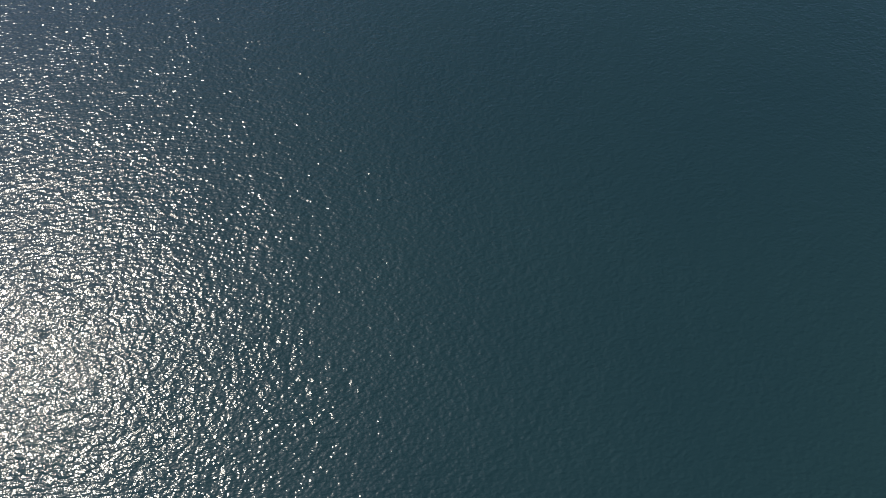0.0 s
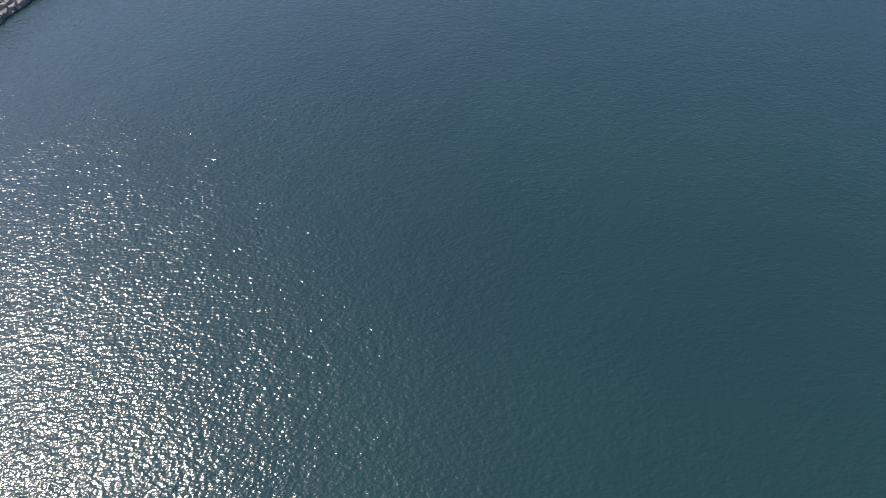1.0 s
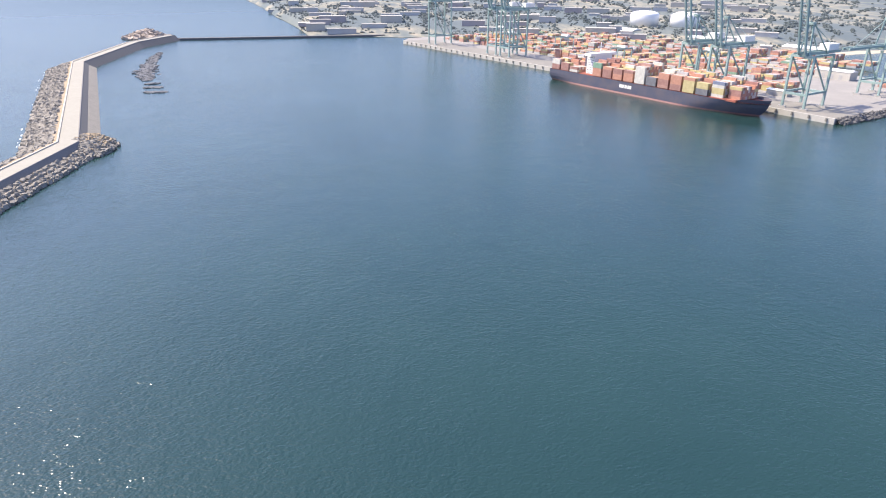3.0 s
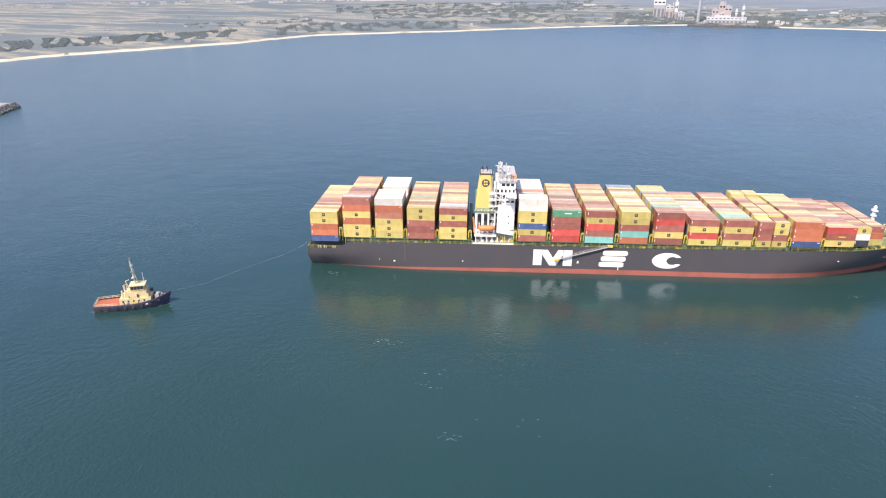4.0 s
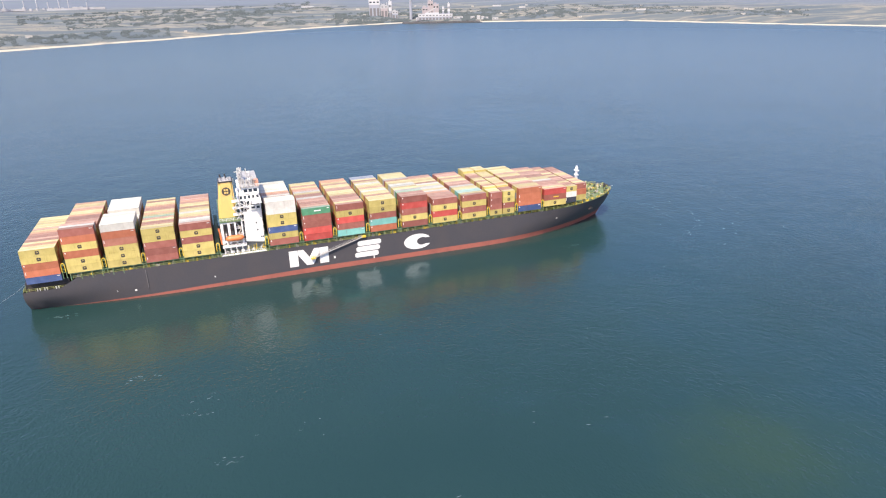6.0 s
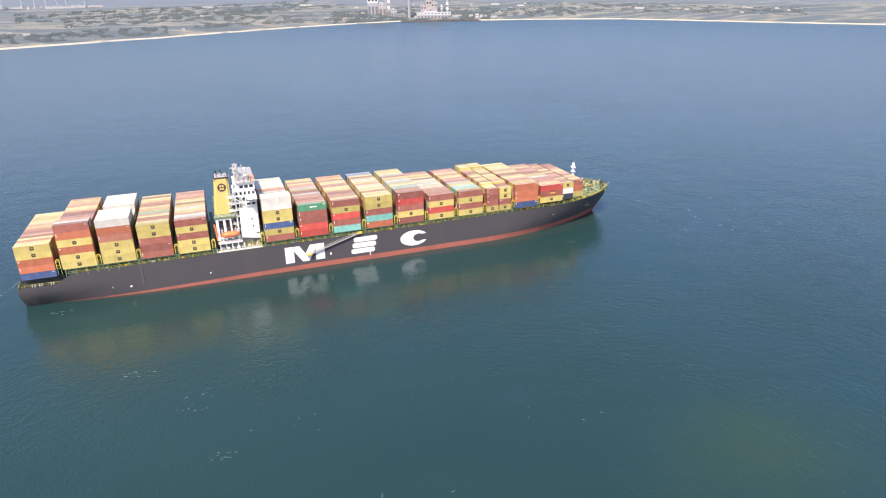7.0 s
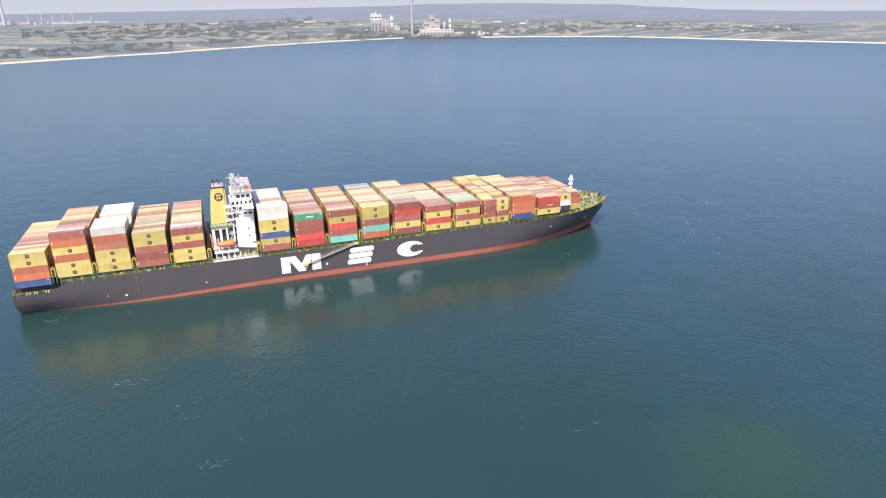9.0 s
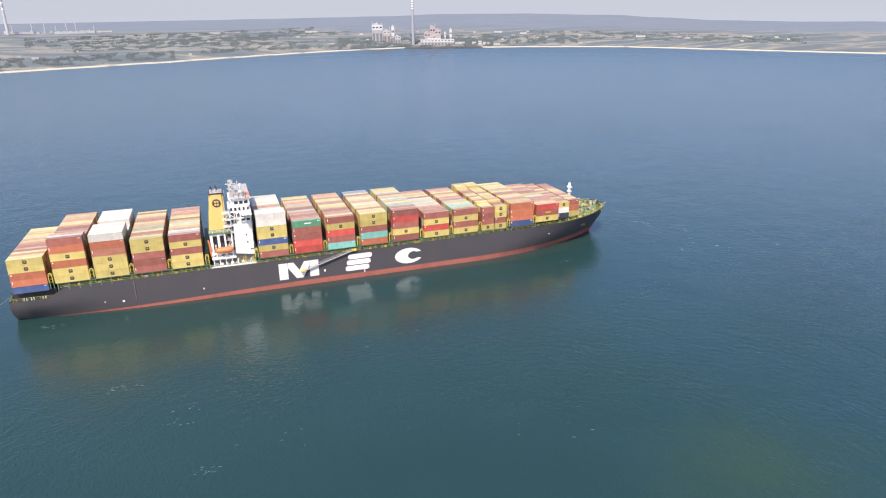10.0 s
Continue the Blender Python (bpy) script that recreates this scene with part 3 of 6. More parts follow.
for k in range(9):
    bm = bmesh.new()
    u = 210.5 + k * 4.2
    b = HALF - half_breadth(u, DEPTH, L_SHIP, HALF, DEPTH) + 1.2
    box(bm, u, b, 12.4, u + 0.4, b + 0.5, 15.6)
    box(bm, u, b + 0.1, 15.2, u + 4.2, b + 0.5, 15.6)
    part("bow_bay_stanchion", bm, LASH_GREEN, ship)

# recessed mooring deck under the aftermost stacks
part("mooring_deck_bulkhead", boxed(1.2, 2.4, 8.0, 16.5, 2 * HALF - 2.4, 12.55), BLACK, ship)
for x in (5.0, 7.5, 11.5):
    bm = bmesh.new()
    for dx in (0, 0.9):
        beam(bm, (x + dx, 1.6, 8.2), (x + dx, 1.6, 9.9), 0.45, sides=8)
    part("bollard", bm, WHITE, ship)

# mooring gear and loose fittings on deck, mostly yellow
rng = random.Random(5)
for k in range(54):
    x = 19 + k * 4.1 + rng.uniform(-1.6, 1.6)
    if 57 < x - X0 < 77 or x > 226:
        continue
    bm = bmesh.new()
    y = 0.9 + rng.uniform(0, 0.8)
    s = rng.uniform(0.4, 1.2)
    box(bm, x, y, 11.9, x + s * 1.4, y + 0.8, 12.5 + rng.uniform(0.3, 1.0))
    box(bm, x + s * 0.3, y + 0.1, 12.6, x + s * 0.8, y + 0.6, 13.6)
    part("deck_fitting", bm, YELLOW if rng.random() < 0.65 else STEEL_GREY, ship)

# forecastle: windlasses, bollards, bulwark stays
for side in (-1, 1):
    bm = bmesh.new()
    y = HALF + side * 5.5
    beam(bm, (250, y - 2.2, 15.6), (250, y + 2.2, 15.6), 1.7, sides=10)
    for dy in (-2.3, 0, 2.3):
        box(bm, 249.0, y + dy - 0.15, 13.2, 251.0, y + dy + 0.15, 16.6)
    box(bm, 247.6, y - 1, 13.2, 249, y + 1, 15.8)
    part("windlass", bm, LASH_GREEN, ship)
    for k in range(7):
        u = 244 + k * 4.2
        b = half_breadth(u, DEPTH, L_SHIP, HALF, DEPTH) - 1.8
        if b < 0.8:
            continue
        bm = bmesh.new()
        for dx in (0, 1.2):
            beam(bm, (u + dx, HALF + side * b, 13.2), (u + dx, HALF + side * b, 14.9), 0.45, sides=8)
        box(bm, u - 0.4, HALF + side * b - 0.35, 13.2, u + 1.6, HALF + side * b + 0.35, 14.2)
        part("bollard", bm, YELLOW, ship)
PALE_FITTING = paint("cream_fitting_paint", (0.58, 0.53, 0.36), 0.55, wear=0.12)
fore = random.Random(31)
for k in range(300):
    bm = bmesh.new()
    x = 236 + 39.5 * (k + fore.random()) / 300
    b = max(0.3, half_breadth(x, DEPTH, L_SHIP, HALF, DEPTH) - 0.9)
    y = HALF + fore.uniform(-b, b)
    z = sheer(x) - 0.32
    sx, sy, h = fore.uniform(0.25, 1.0), fore.uniform(0.25, 0.9), fore.uniform(0.5, 1.7)
    kind = k % 4
    if kind == 0:  # a vent with its hood
        beam(bm, (x, y, z), (x, y, z + h), 0.3, sides=6)
        box(bm, x - 0.35, y - 0.35, z + h, x + 0.35, y + 0.35, z + h + 0.35)
    elif kind == 1:  # a roller fairlead
        box(bm, x, y, z, x + sx + 0.5, y + 0.6, z + 0.25)
        for dx in (0.15, sx + 0.2):
            beam(bm, (x + dx, y + 0.3, z + 0.25), (x + dx, y + 0.3, z + 0.95), 0.3, sides=6)
    elif kind == 2:  # a locker
        box(bm, x, y, z, x + sx, y + sy, z + h * 0.8)
        box(bm, x - 0.06, y - 0.06, z + h * 0.8, x + sx + 0.06, y + sy + 0.06, z + h * 0.8 + 0.08)
    else:  # a pipe bend
        beam(bm, (x, y, z), (x, y, z + h * 0.7), 0.2, sides=6)
        beam(bm, (x, y, z + h * 0.7), (x + 1.6, y + fore.uniform(-1, 1), z + h * 0.7), 0.2, sides=6)
    part(("deck_vent", "fairlead", "deck_locker", "deck_pipe")[kind], bm, fore.choice([YELLOW, PALE_FITTING, PALE_FITTING, RAIL_GREEN, RAIL_GREEN, LASH_GREEN, LASH_GREEN, STEEL_GREY, BLACK, BLACK]), ship)

# foremast
bm = bmesh.new()
fx = 255.4
beam(bm, (fx, HALF, 13.2), (fx, HALF, 28.2), 0.8, sides=8)
for z, w in ((20.8, 1.4), (23.3, 2.6), (25.6, 3.4)):
    box(bm, fx - 0.6, HALF - w / 2, z, fx + 0.6, HALF + w / 2, z + 0.5)
    box(bm, fx - 0.9, HALF - 0.9, z - 0.2, fx + 0.9, HALF + 0.9, z)
for z in (20.9, 23.6, 26.0):
    beam(bm, (fx, HALF, z), (fx, HALF, z + 1.5), 1.5, sides=8)
part("foremast", bm, WHITE, ship, "white foremast with lamp platforms")

# anchor and hawse pipe at the bow
bm = bmesh.new()
ax = 256.0
ay = HALF - half_breadth(ax, 9.5, L_SHIP, HALF, DEPTH)
box(bm, ax - 1.4, ay - 0.5, 8.7, ax + 1.4, ay + 0.6, 9.3)
beam(bm, (ax, ay - 0.2, 8.8), (ax + 0.2, ay - 0.2, 12.0), 0.5)
part("anchor", bm, BLACK, ship)

# plain white shapes painted on the hull
def plate(name, outline, holes=()):
    bm = bmesh.new()
    front = [bm.verts.new((x + X0, -0.07, z)) for x, z in outline]
    back = [bm.verts.new((x + X0, 0.05, z)) for x, z in outline]
    bm.faces.new(front)
    for k in range(len(outline)):
        j = (k + 1) % len(outline)
        bm.faces.new((front[k], back[k], back[j], front[j]))
    bmesh.ops.recalc_face_normals(bm, faces=bm.faces)
    return part(name, bm, MARK_WHITE, ship, "white plain painted shape on the hull")


plate("painted_shape", [(84.4, 3.7), (88.2, 3.7), (88.2, 11.1), (84.4, 11.1)])
plate("painted_shape", [(97.6, 3.7), (101.5, 3.7), (101.5, 11.1), (97.6, 11.1)])
plate("painted_shape", [(88.35, 11.1), (88.35, 8.8), (91.7, 3.7), (94.6, 3.7), (97.45, 8.8), (97.45, 11.1), (95.3, 11.1), (93.15, 7.3), (90.7, 11.1)])
for sx, z in ((0.7, 9.1), (0.0, 6.4), (-0.7, 3.7)):
    plate("painted_shape", [(114.8 + sx, z), (124.2 + sx, z), (124.9 + sx, z + 0.5), (124.9 + sx, z + 1.8), (124.2 + sx, z + 2.3), (114.8 + sx, z + 2.3), (114.1 + sx, z + 1.8), (114.1 + sx, z + 0.5)])
plate("painted_shape", [(136.4 + 6.6 + 6.6 * math.cos(a), 7.3 + 3.7 * math.sin(a)) for a in np.linspace(0.45, math.tau - 0.45, 22)] + [(145.2 + 2.6 * math.cos(a), 7.3 + 1.9 * math.sin(a)) for a in np.linspace(math.tau - 0.9, 0.9, 14)])

# small marks on the hull
part("drain_streak", boxed(X0 + 27.2, -0.05, 4.2, X0 + 27.45, 0.05, 12.0), CASING_GREY, ship)
for x, z, w, h in ((103.8, 5.0, 0.7, 1.1), (53.0, 4.4, 0.5, 0.6), (15.5, 4.0, 0.25, 2.0), (22.0, 3.4, 0.8, 0.7), (121.8, 2.2, 0.4, 2.4), (216, 8.3, 0.7, 0.4)):
    bm = bmesh.new()
    y = HALF - half_breadth(x + X0, z, L_SHIP, HALF, DEPTH)
    box(bm, x + X0, y - 0.08, z, x + X0 + w, y + 0.15, z + h)
    part("hull_mark", bm, MARK_WHITE, ship)

# accommodation ladder along the side
bm = bmesh.new()
a, b = Vector((X0 + 95.2, -0.75, 6.9)), Vector((X0 + 117, -0.65, 13.4))
beam(bm, a, b, 0.7, 0.16)
for off in (-0.4, 0.4):
    for h in (0.5, 1.0):
        beam(bm, a + Vector((0, off, h)), b + Vector((0, off, h)), 0.06)
for k in range(13):
    p = a.lerp(b, k / 12)
    box(bm, p.x, p.y - 0.45, p.z, p.x + 0.08, p.y - 0.37, p.z + 1.0)
ladder = part("accommodation_ladder", bm, STEEL_GREY, ship, "grey sloping accommodation ladder")
bm = bmesh.new()
box(bm, a.x - 1.6, -1.6, 6.6, a.x + 0.4, 0.0, 6.9)
rail(bm, [(a.x - 1.6, -1.6, 6.9), (a.x + 0.4, -1.6, 6.9)], 1.1, 0.9, 0.12)
part("ladder_platform", bm, YELLOW, ladder, "yellow landing platform")
part("ladder_head", boxed(b.x - 0.3, -1.0, 13.2, b.x + 1.6, 0.4, 13.9), YELLOW, ladder)

# superstructure
HX = X0 + 58.6
house = part("accommodation_block", boxed(HX + 8.9, 7.4, 11.8, HX + 16.8, 2 * HALF - 7.4, 36.2), WHITE, ship, "white accommodation block")
part("lower_deckhouse", boxed(HX, 6.5, 11.8, HX + 17.0, 2 * HALF - 6.5, 16.8), STEEL_GREY, ship)
for k in range(7):
    z = 16.9 + 2.9 * k
    part("deck_edge", boxed(HX + (8.3 if k < 6 else 13.2), 6.0 if k < 6 else 0.2, z, HX + 17.3, 2 * HALF - (6.0 if k < 6 else 0.2), z + 0.28), WHITE, house)
    if k and k < 6:
        for j in range(3):
            bm = bmesh.new()
            x = HX + 9.8 + j * 2.6
            big = 0.45 if k > 3 else 0.0
            box(bm, x - big, 7.32, z + 1.1 - big, x + 0.9 + big, 7.5, z + 2.0 + big * 0.6)
            part("window", bm, WINDOW, house)
        bm = bmesh.new()
        rail(bm, [(HX + 8.4, 6.1, z + 0.28), (HX + 17.2, 6.1, z + 0.28)], 1.0, 1.8, 0.09)
        part("guard_rail", bm, WHITE, house)
        for x in (8.5, 12.6, 16.9):
            part("gallery_post", boxed(HX + x, 6.2, z + 0.28, HX + x + 0.22, 6.42, z + 2.9), WHITE, house)
# slanted stair screen on the near face
bm = bmesh.new()
outline = [(HX + 9.2, 17.2), (HX + 16.8, 16.0), (HX + 16.8, 26.2), (HX + 11.4, 30.0), (HX + 9.6, 30.0)]
f = [bm.verts.new((x, 3.7, z)) for x, z in outline]
g = [bm.verts.new((x, 4.3, z)) for x, z in outline]
bm.faces.new(f)
bm.faces.new(g[::-1])
for k in range(5):
    bm.faces.new((f[k], g[k], g[(k + 1) % 5], f[(k + 1) % 5]))
bmesh.ops.recalc_face_normals(bm, faces=bm.faces)
part("stair_screen", bm, WHITE, house, "white slanted side screen")
for x, z, w, h in ((14.0, 24.6, 0.55, 0.7), (14.2, 21.4, 0.55, 0.7), (15.4, 18.2, 0.5, 0.6), (16.05, 18.2, 0.5, 0.6)):
    part("window", boxed(HX + x, 3.62, z, HX + x + w, 3.72, z + h), WINDOW, house)
# plain shaded bulkhead behind the slope of the screen
part("slope_bulkhead", boxed(HX + 11.4, 5.0, 24.5, HX + 16.9, 5.3, 30.6), WHITE, house)
# wing cab with two large windows, and lattice below the wing
cab = part("wing_cab", boxed(HX + 12.6, 4.2, 30.7, HX + 16.9, 6.0, 34.2), WHITE, house, "white bridge wing cab")
for x in (13.0, 15.0):
    for z in (31.1, 32.8):
        part("window", boxed(HX + x, 4.12, z, HX + x + 1.5, 4.22, z + 0.95), WINDOW, cab)
for k in range(4):
    bm = bmesh.new()
    x = HX + 8.8 + k * 1.1
    beam(bm, (x, 5.4, 30.3), (x + (0.9 if k % 2 else -0.6), 5.4, 34.0), 0.16)
    part("lattice_brace", bm, WHITE, house)
bm = bmesh.new()
beam(bm, (HX + 8.6, 5.0, 34.0), (HX + 13.0, 5.0, 30.6), 0.5, 0.15)
part("stair_flight", bm, WHITE, house)
# dark plates on the wall drawn as the shade of recesses
for k in range(3):
    part("recess_shade", boxed(HX + 9.2 + k * 1.15, 7.28, 31.0, HX + 10.0 + k * 1.15, 7.5, 33.4), WINDOW, house)
# wheelhouse with wings
part("wheelhouse", boxed(HX + 10.0, 8.0, 36.5, HX + 17.2, 2 * HALF - 8.0, 39.4), WHITE, house)
part("wheelhouse_roof", boxed(HX + 9.6, 7.4, 39.4, HX + 17.6, 2 * HALF - 7.4, 39.7), STEEL_GREY, house)
for j in range(11):
    y = 8.6 + j * 2.4
    part("window", boxed(HX + 17.15, y, 37.4, HX + 17.28, y + 1.9, 38.7), WINDOW, house)
for j in range(3):
    part("window", boxed(HX + 11 + j * 2.0, 7.93, 37.4, HX + 12.5 + j * 2.0, 8.05, 38.7), WINDOW, house)
bm = bmesh.new()
rail(bm, [(HX + 13.3, 7.8, 34.6), (HX + 13.3, 0.4, 34.6), (HX + 17.1, 0.4, 34.6)], 1.2, 1.2, 0.12)
box(bm, HX + 17.0, 0.35, 34.6, HX + 17.2, 7.8, 35.7)
part("wing_bulwark", bm, WHITE, house)
for y in (2.0, 5.0):
    bm = bmesh.new()
    beam(bm, (HX + 15, y, 34.3), (HX + 15, 6.2, 28.9), 0.35)
    part("wing_strut", bm, WHITE, house)
# outside stairs between funnel and house
for k in range(7):
    z = 16.9 + 2.9 * k
    landing = part("stair_landing", boxed(HX + 5.6, 5.2, z, HX + 8.4, 8.5, z + 0.16), WHITE, ship)
    guard_rail([(HX + 5.6, 5.2, z + 0.16), (HX + 8.4, 5.2, z + 0.16)], 1.0, 1.2, 0.09, WHITE, landing)
    bm = bmesh.new()
    beam(bm, (HX + (5.9 if k % 2 else 8.1), 5.5, z), (HX + (8.1 if k % 2 else 5.9), 5.5, z + 2.9), 0.6, 0.2)
    part("stair_flight", bm, PALE_GREY, ship)
# dark plates for the shade in gallery openings beside the stairs, one to a deck
for k in range(6):
    z = 17.4 + 2.9 * k
    part("gallery_shade", boxed(HX + 9.0, 7.26, z, HX + 10.0, 7.44, z + 2.1), WINDOW, house)
    part("pipe_run", boxed(HX + 10.2, 7.2, z - 0.2, HX + 10.35, 7.4, z + 2.5), STEEL_GREY, house)
# engine casing with openings
casing = part("engine_casing", boxed(HX + 0.2, 8.6, 16.8, HX + 8.9, 2 * HALF - 8.6, 26.8), CASING_GREY, ship)
for x, w in ((-0.4, 1.1), (2.5, 1.0), (5.2, 0.7), (8.1, 0.5)):
    part("casing_pillar", boxed(HX + x, 4.2, 16.8, HX + x + w, 8.7, 26.4), WHITE, casing)
part("casing_top", boxed(HX - 0.5, 3.9, 26.4, HX + 8.2, 2 * HALF - 3.9, 26.9), DECK_GREEN, casing)
bm = bmesh.new()
rail(bm, [(HX - 0.5, 4.0, 26.9), (HX + 8.2, 4.0, 26.9)], 1.1, 1.4, 0.1)
part("guard_rail", bm, WHITE, casing)
for z in (17.4, 25.6):
    part("casing_beam", boxed(HX - 0.3, 4.3, z, HX + 5.9, 5.2, z + 0.7), WHITE, casing)
for x in (0.9, 3.8):
    part("vent_door", boxed(HX + x, 8.45, 18.2, HX + x + 1.0, 8.58, 21.0), STEEL_GREY, casing)
# funnel
bm = bmesh.new()
F0, F1 = [(-0.4, 9.0), (7.0, 9.0), (7.0, 17.5), (-0.4, 17.5)], [(1.4, 9.6), (6.9, 9.6), (6.9, 16.8), (1.4, 16.8)]
loft(bm, [[(HX + x, y, 26.9) for x, y in F0], [(HX + x, y, 42.4) for x, y in F1]])
bmesh.ops.bevel(bm, geom=[e for e in bm.edges if abs(e.verts[0].co.z - e.verts[1].co.z) > 5], offset=0.7, segments=3, affect="EDGES")
funnel = part("funnel", bm, FUNNEL_YELLOW, ship, "tapered yellow funnel with black top")
part("funnel_band", boxed(HX + 1.3, 9.5, 42.0, HX + 7.0, 16.9, 42.55), BLACK, funnel)
part("funnel_top", boxed(HX + 1.7, 9.9, 42.5, HX + 6.6, 16.5, 42.62), STEEL_GREY, funnel)
for k, (x, y) in enumerate(((2.6, 11.0), (2.6, 14.5), (4.4, 12.0), (4.6, 15.0), (5.8, 10.8))):
    bm = bmesh.new()
    beam(bm, (HX + x, y, 42.6), (HX + x - 0.3, y, 44.0 + 0.5 * (k % 2)), 0.6, sides=8)
    part("exhaust_pipe", bm, BLACK if k % 2 else STEEL_GREY, funnel, "sooty exhaust pipe")
bm = bmesh.new()
cx, cz = HX + 4.0, 38.3
disc = [bm.verts.new((cx + 1.75 * math.cos(k * math.tau / 24), 9.3 + (cz + 1.75 * math.sin(k * math.tau / 24) - 38) * 0.04, cz + 1.75 * math.sin(k * math.tau / 24))) for k in range(24)]
disc2 = [bm.verts.new(v.co + Vector((0, 0.5, 0))) for v in disc]
bm.faces.new(disc)
for k in range(24):
    bm.faces.new((disc[k], disc2[k], disc2[(k + 1) % 24], disc[(k + 1) % 24]))
bmesh.ops.recalc_face_normals(bm, faces=bm.faces)
emb = part("emblem_disc", bm, MARK_DARK, funnel, "round dark plain emblem")
for dz in (0.25, -0.95):
    for dx in (-0.85, 0.1):
        part("emblem_bar", boxed(cx + dx, 9.18, cz + dz, cx + dx + 0.75, 9.4, cz + dz + 0.75), FUNNEL_YELLOW, emb)
# radar mast
bm = bmesh.new()
mx, my = HX + 10.5, HALF - 2
beam(bm, (mx, my, 39.7), (mx, my, 45.6), 0.7, sides=8)
for z, w in ((41.5, 4.5), (43.6, 6.5), (44.8, 3.0)):
    box(bm, mx - 0.3, my - w / 2, z, mx + 0.3, my + w / 2, z + 0.3)
    box(bm, mx - w / 3, my - 0.3, z, mx + w / 3, my + 0.3, z + 0.3)
part("radar_scanner", boxed(mx + 0.25, my - 2.4, 44.2, mx + 0.6, my + 2.4, 44.6), WHITE, ship)
for dx, dy, h in ((3, 3, 4.3), (-3, -6, 2.9), (2, -9, 2.9), (4.5, 5, 2.9), (3, 10, 2.9)):
    pole = bmesh.new()
    beam(pole, (mx + dx, my + dy, 39.7), (mx + dx, my + dy, 39.7 + h), 0.24, sides=6)
    part("antenna", pole, PALE_GREY, ship)
for k in range(6):
    z = 39.7 + k
    for dx, dy in ((-0.9, -0.9), (0.9, -0.9)):
        beam(bm, (mx + dx, my + dy, z), (mx - dx, my + dy, z + 1), 0.14)
        beam(bm, (mx + dx, my + dy, z), (mx + dx, my + dy, z + 1), 0.16)
part("radar_mast", bm, PALE_GREY, ship, "white lattice radar mast")
for k, (dx, dy, h) in enumerate(((-1.0, -12.5, 2.6), (1.0, -12.8, 3.2), (2.6, -12.0, 2.0), (4.2, -12.6, 3.6), (0.2, -10.5, 3.4), (5.4, -11.2, 2.4), (3.2, -9.4, 4.2), (6.0, -8.0, 3.0))):
    bm = bmesh.new()
    beam(bm, (mx + dx, my + dy, 39.7), (mx + dx, my + dy, 39.7 + h), 0.24, sides=6)
    box(bm, mx + dx - 0.5, my + dy - 0.1, 39.5 + h, mx + dx + 0.5, my + dy + 0.1, 39.7 + h)
    part("antenna", bm, (STEEL_GREY, PALE_GREY, CASING_GREY)[k % 3], ship)
guard_rail([(HX + 9.7, 7.5, 39.7), (HX + 17.5, 7.5, 39.7)], 1.1, 1.0, 0.12, WHITE, ship)
for dx, dy, r in ((3.5, -6, 0.7), (4.0, 7, 0.6)):
    bm = bmesh.new()
    bmesh.ops.create_uvsphere(bm, u_segments=12, v_segments=8, radius=r, matrix=Matrix.Translation((mx + dx, my + dy, 41.4)))
    beam(bm, (mx + dx, my + dy, 39.6), (mx + dx, my + dy, 40.8), 0.4, sides=6)
    part("radome", bm, WHITE, ship)
roof_rng = random.Random(6)
for k in range(16):
    x, y, s = HX + roof_rng.uniform(10.2, 16.2), roof_rng.uniform(8.0, 19.0), roof_rng.uniform(0.3, 0.8)
    part("vent_box", boxed(x, y, 39.6, x + s, y + s * 1.2, 39.9 + roof_rng.uniform(0.5, 2.2)), roof_rng.choice([PALE_GREY, PALE_GREY, STEEL_GREY, CASING_GREY, CASING_GREY]), ship)
# flat dark plates in place of doorways lying in shade
for k in range(5):
    x = HX + 9.0 + k * 1.7
    part("doorway_shade", boxed(x, 7.27, 34.8, x + 0.9, 7.45, 36.1), WINDOW, house)
part("beacon_block", boxed(HX + 15.7, 8.2, 39.7, HX + 17.4, 11.4, 42.0), FADED_ORANGE, ship)
# lifeboat in davits
bm = bmesh.new()
rings = []
for i in range(11):
    u = i / 10
    s = max(0.12, (1 - abs(2 * u - 1) ** 6))
    x = HX + 1.0 + 7.6 * u
    rings.append([(x, 2.6 + 1.45 * s * math.cos(a), 19.6 + (1.15 if math.sin(a) < 0 else 1.35) * s ** 0.6 * math.sin(a)) for a in np.linspace(0, math.tau, 12, endpoint=False)])
loft(bm, rings)
part("lifeboat", bm, ORANGE, ship, "orange enclosed lifeboat in davits", smooth=True)
bm = bmesh.new()
for x in (HX + 1.6, HX + 8.0):
    beam(bm, (x, 4.4, 16.8), (x, 2.9, 21.8), 0.45)
    beam(bm, (x, 2.9, 21.8), (x, 1.6, 22.2), 0.4)
    beam(bm, (x, 1.9, 16.4), (x, 4.4, 16.9), 0.4)
part("davit", bm, WHITE, ship)
part("boat_deck", boxed(HX - 0.5, 1.6, 16.0, HX + 9.2, 5.0, 16.25), WHITE, ship)
guard_rail([(HX - 0.4, 1.65, 16.25), (HX + 9.0, 1.65, 16.25)], 1.0, 1.3, 0.1, WHITE, ship)
guard_rail([(HX - 1.4, 0.3, 13.25), (HX + 16.9, 0.3, 13.25)], 1.0, 1.6, 0.1, WHITE, ship)
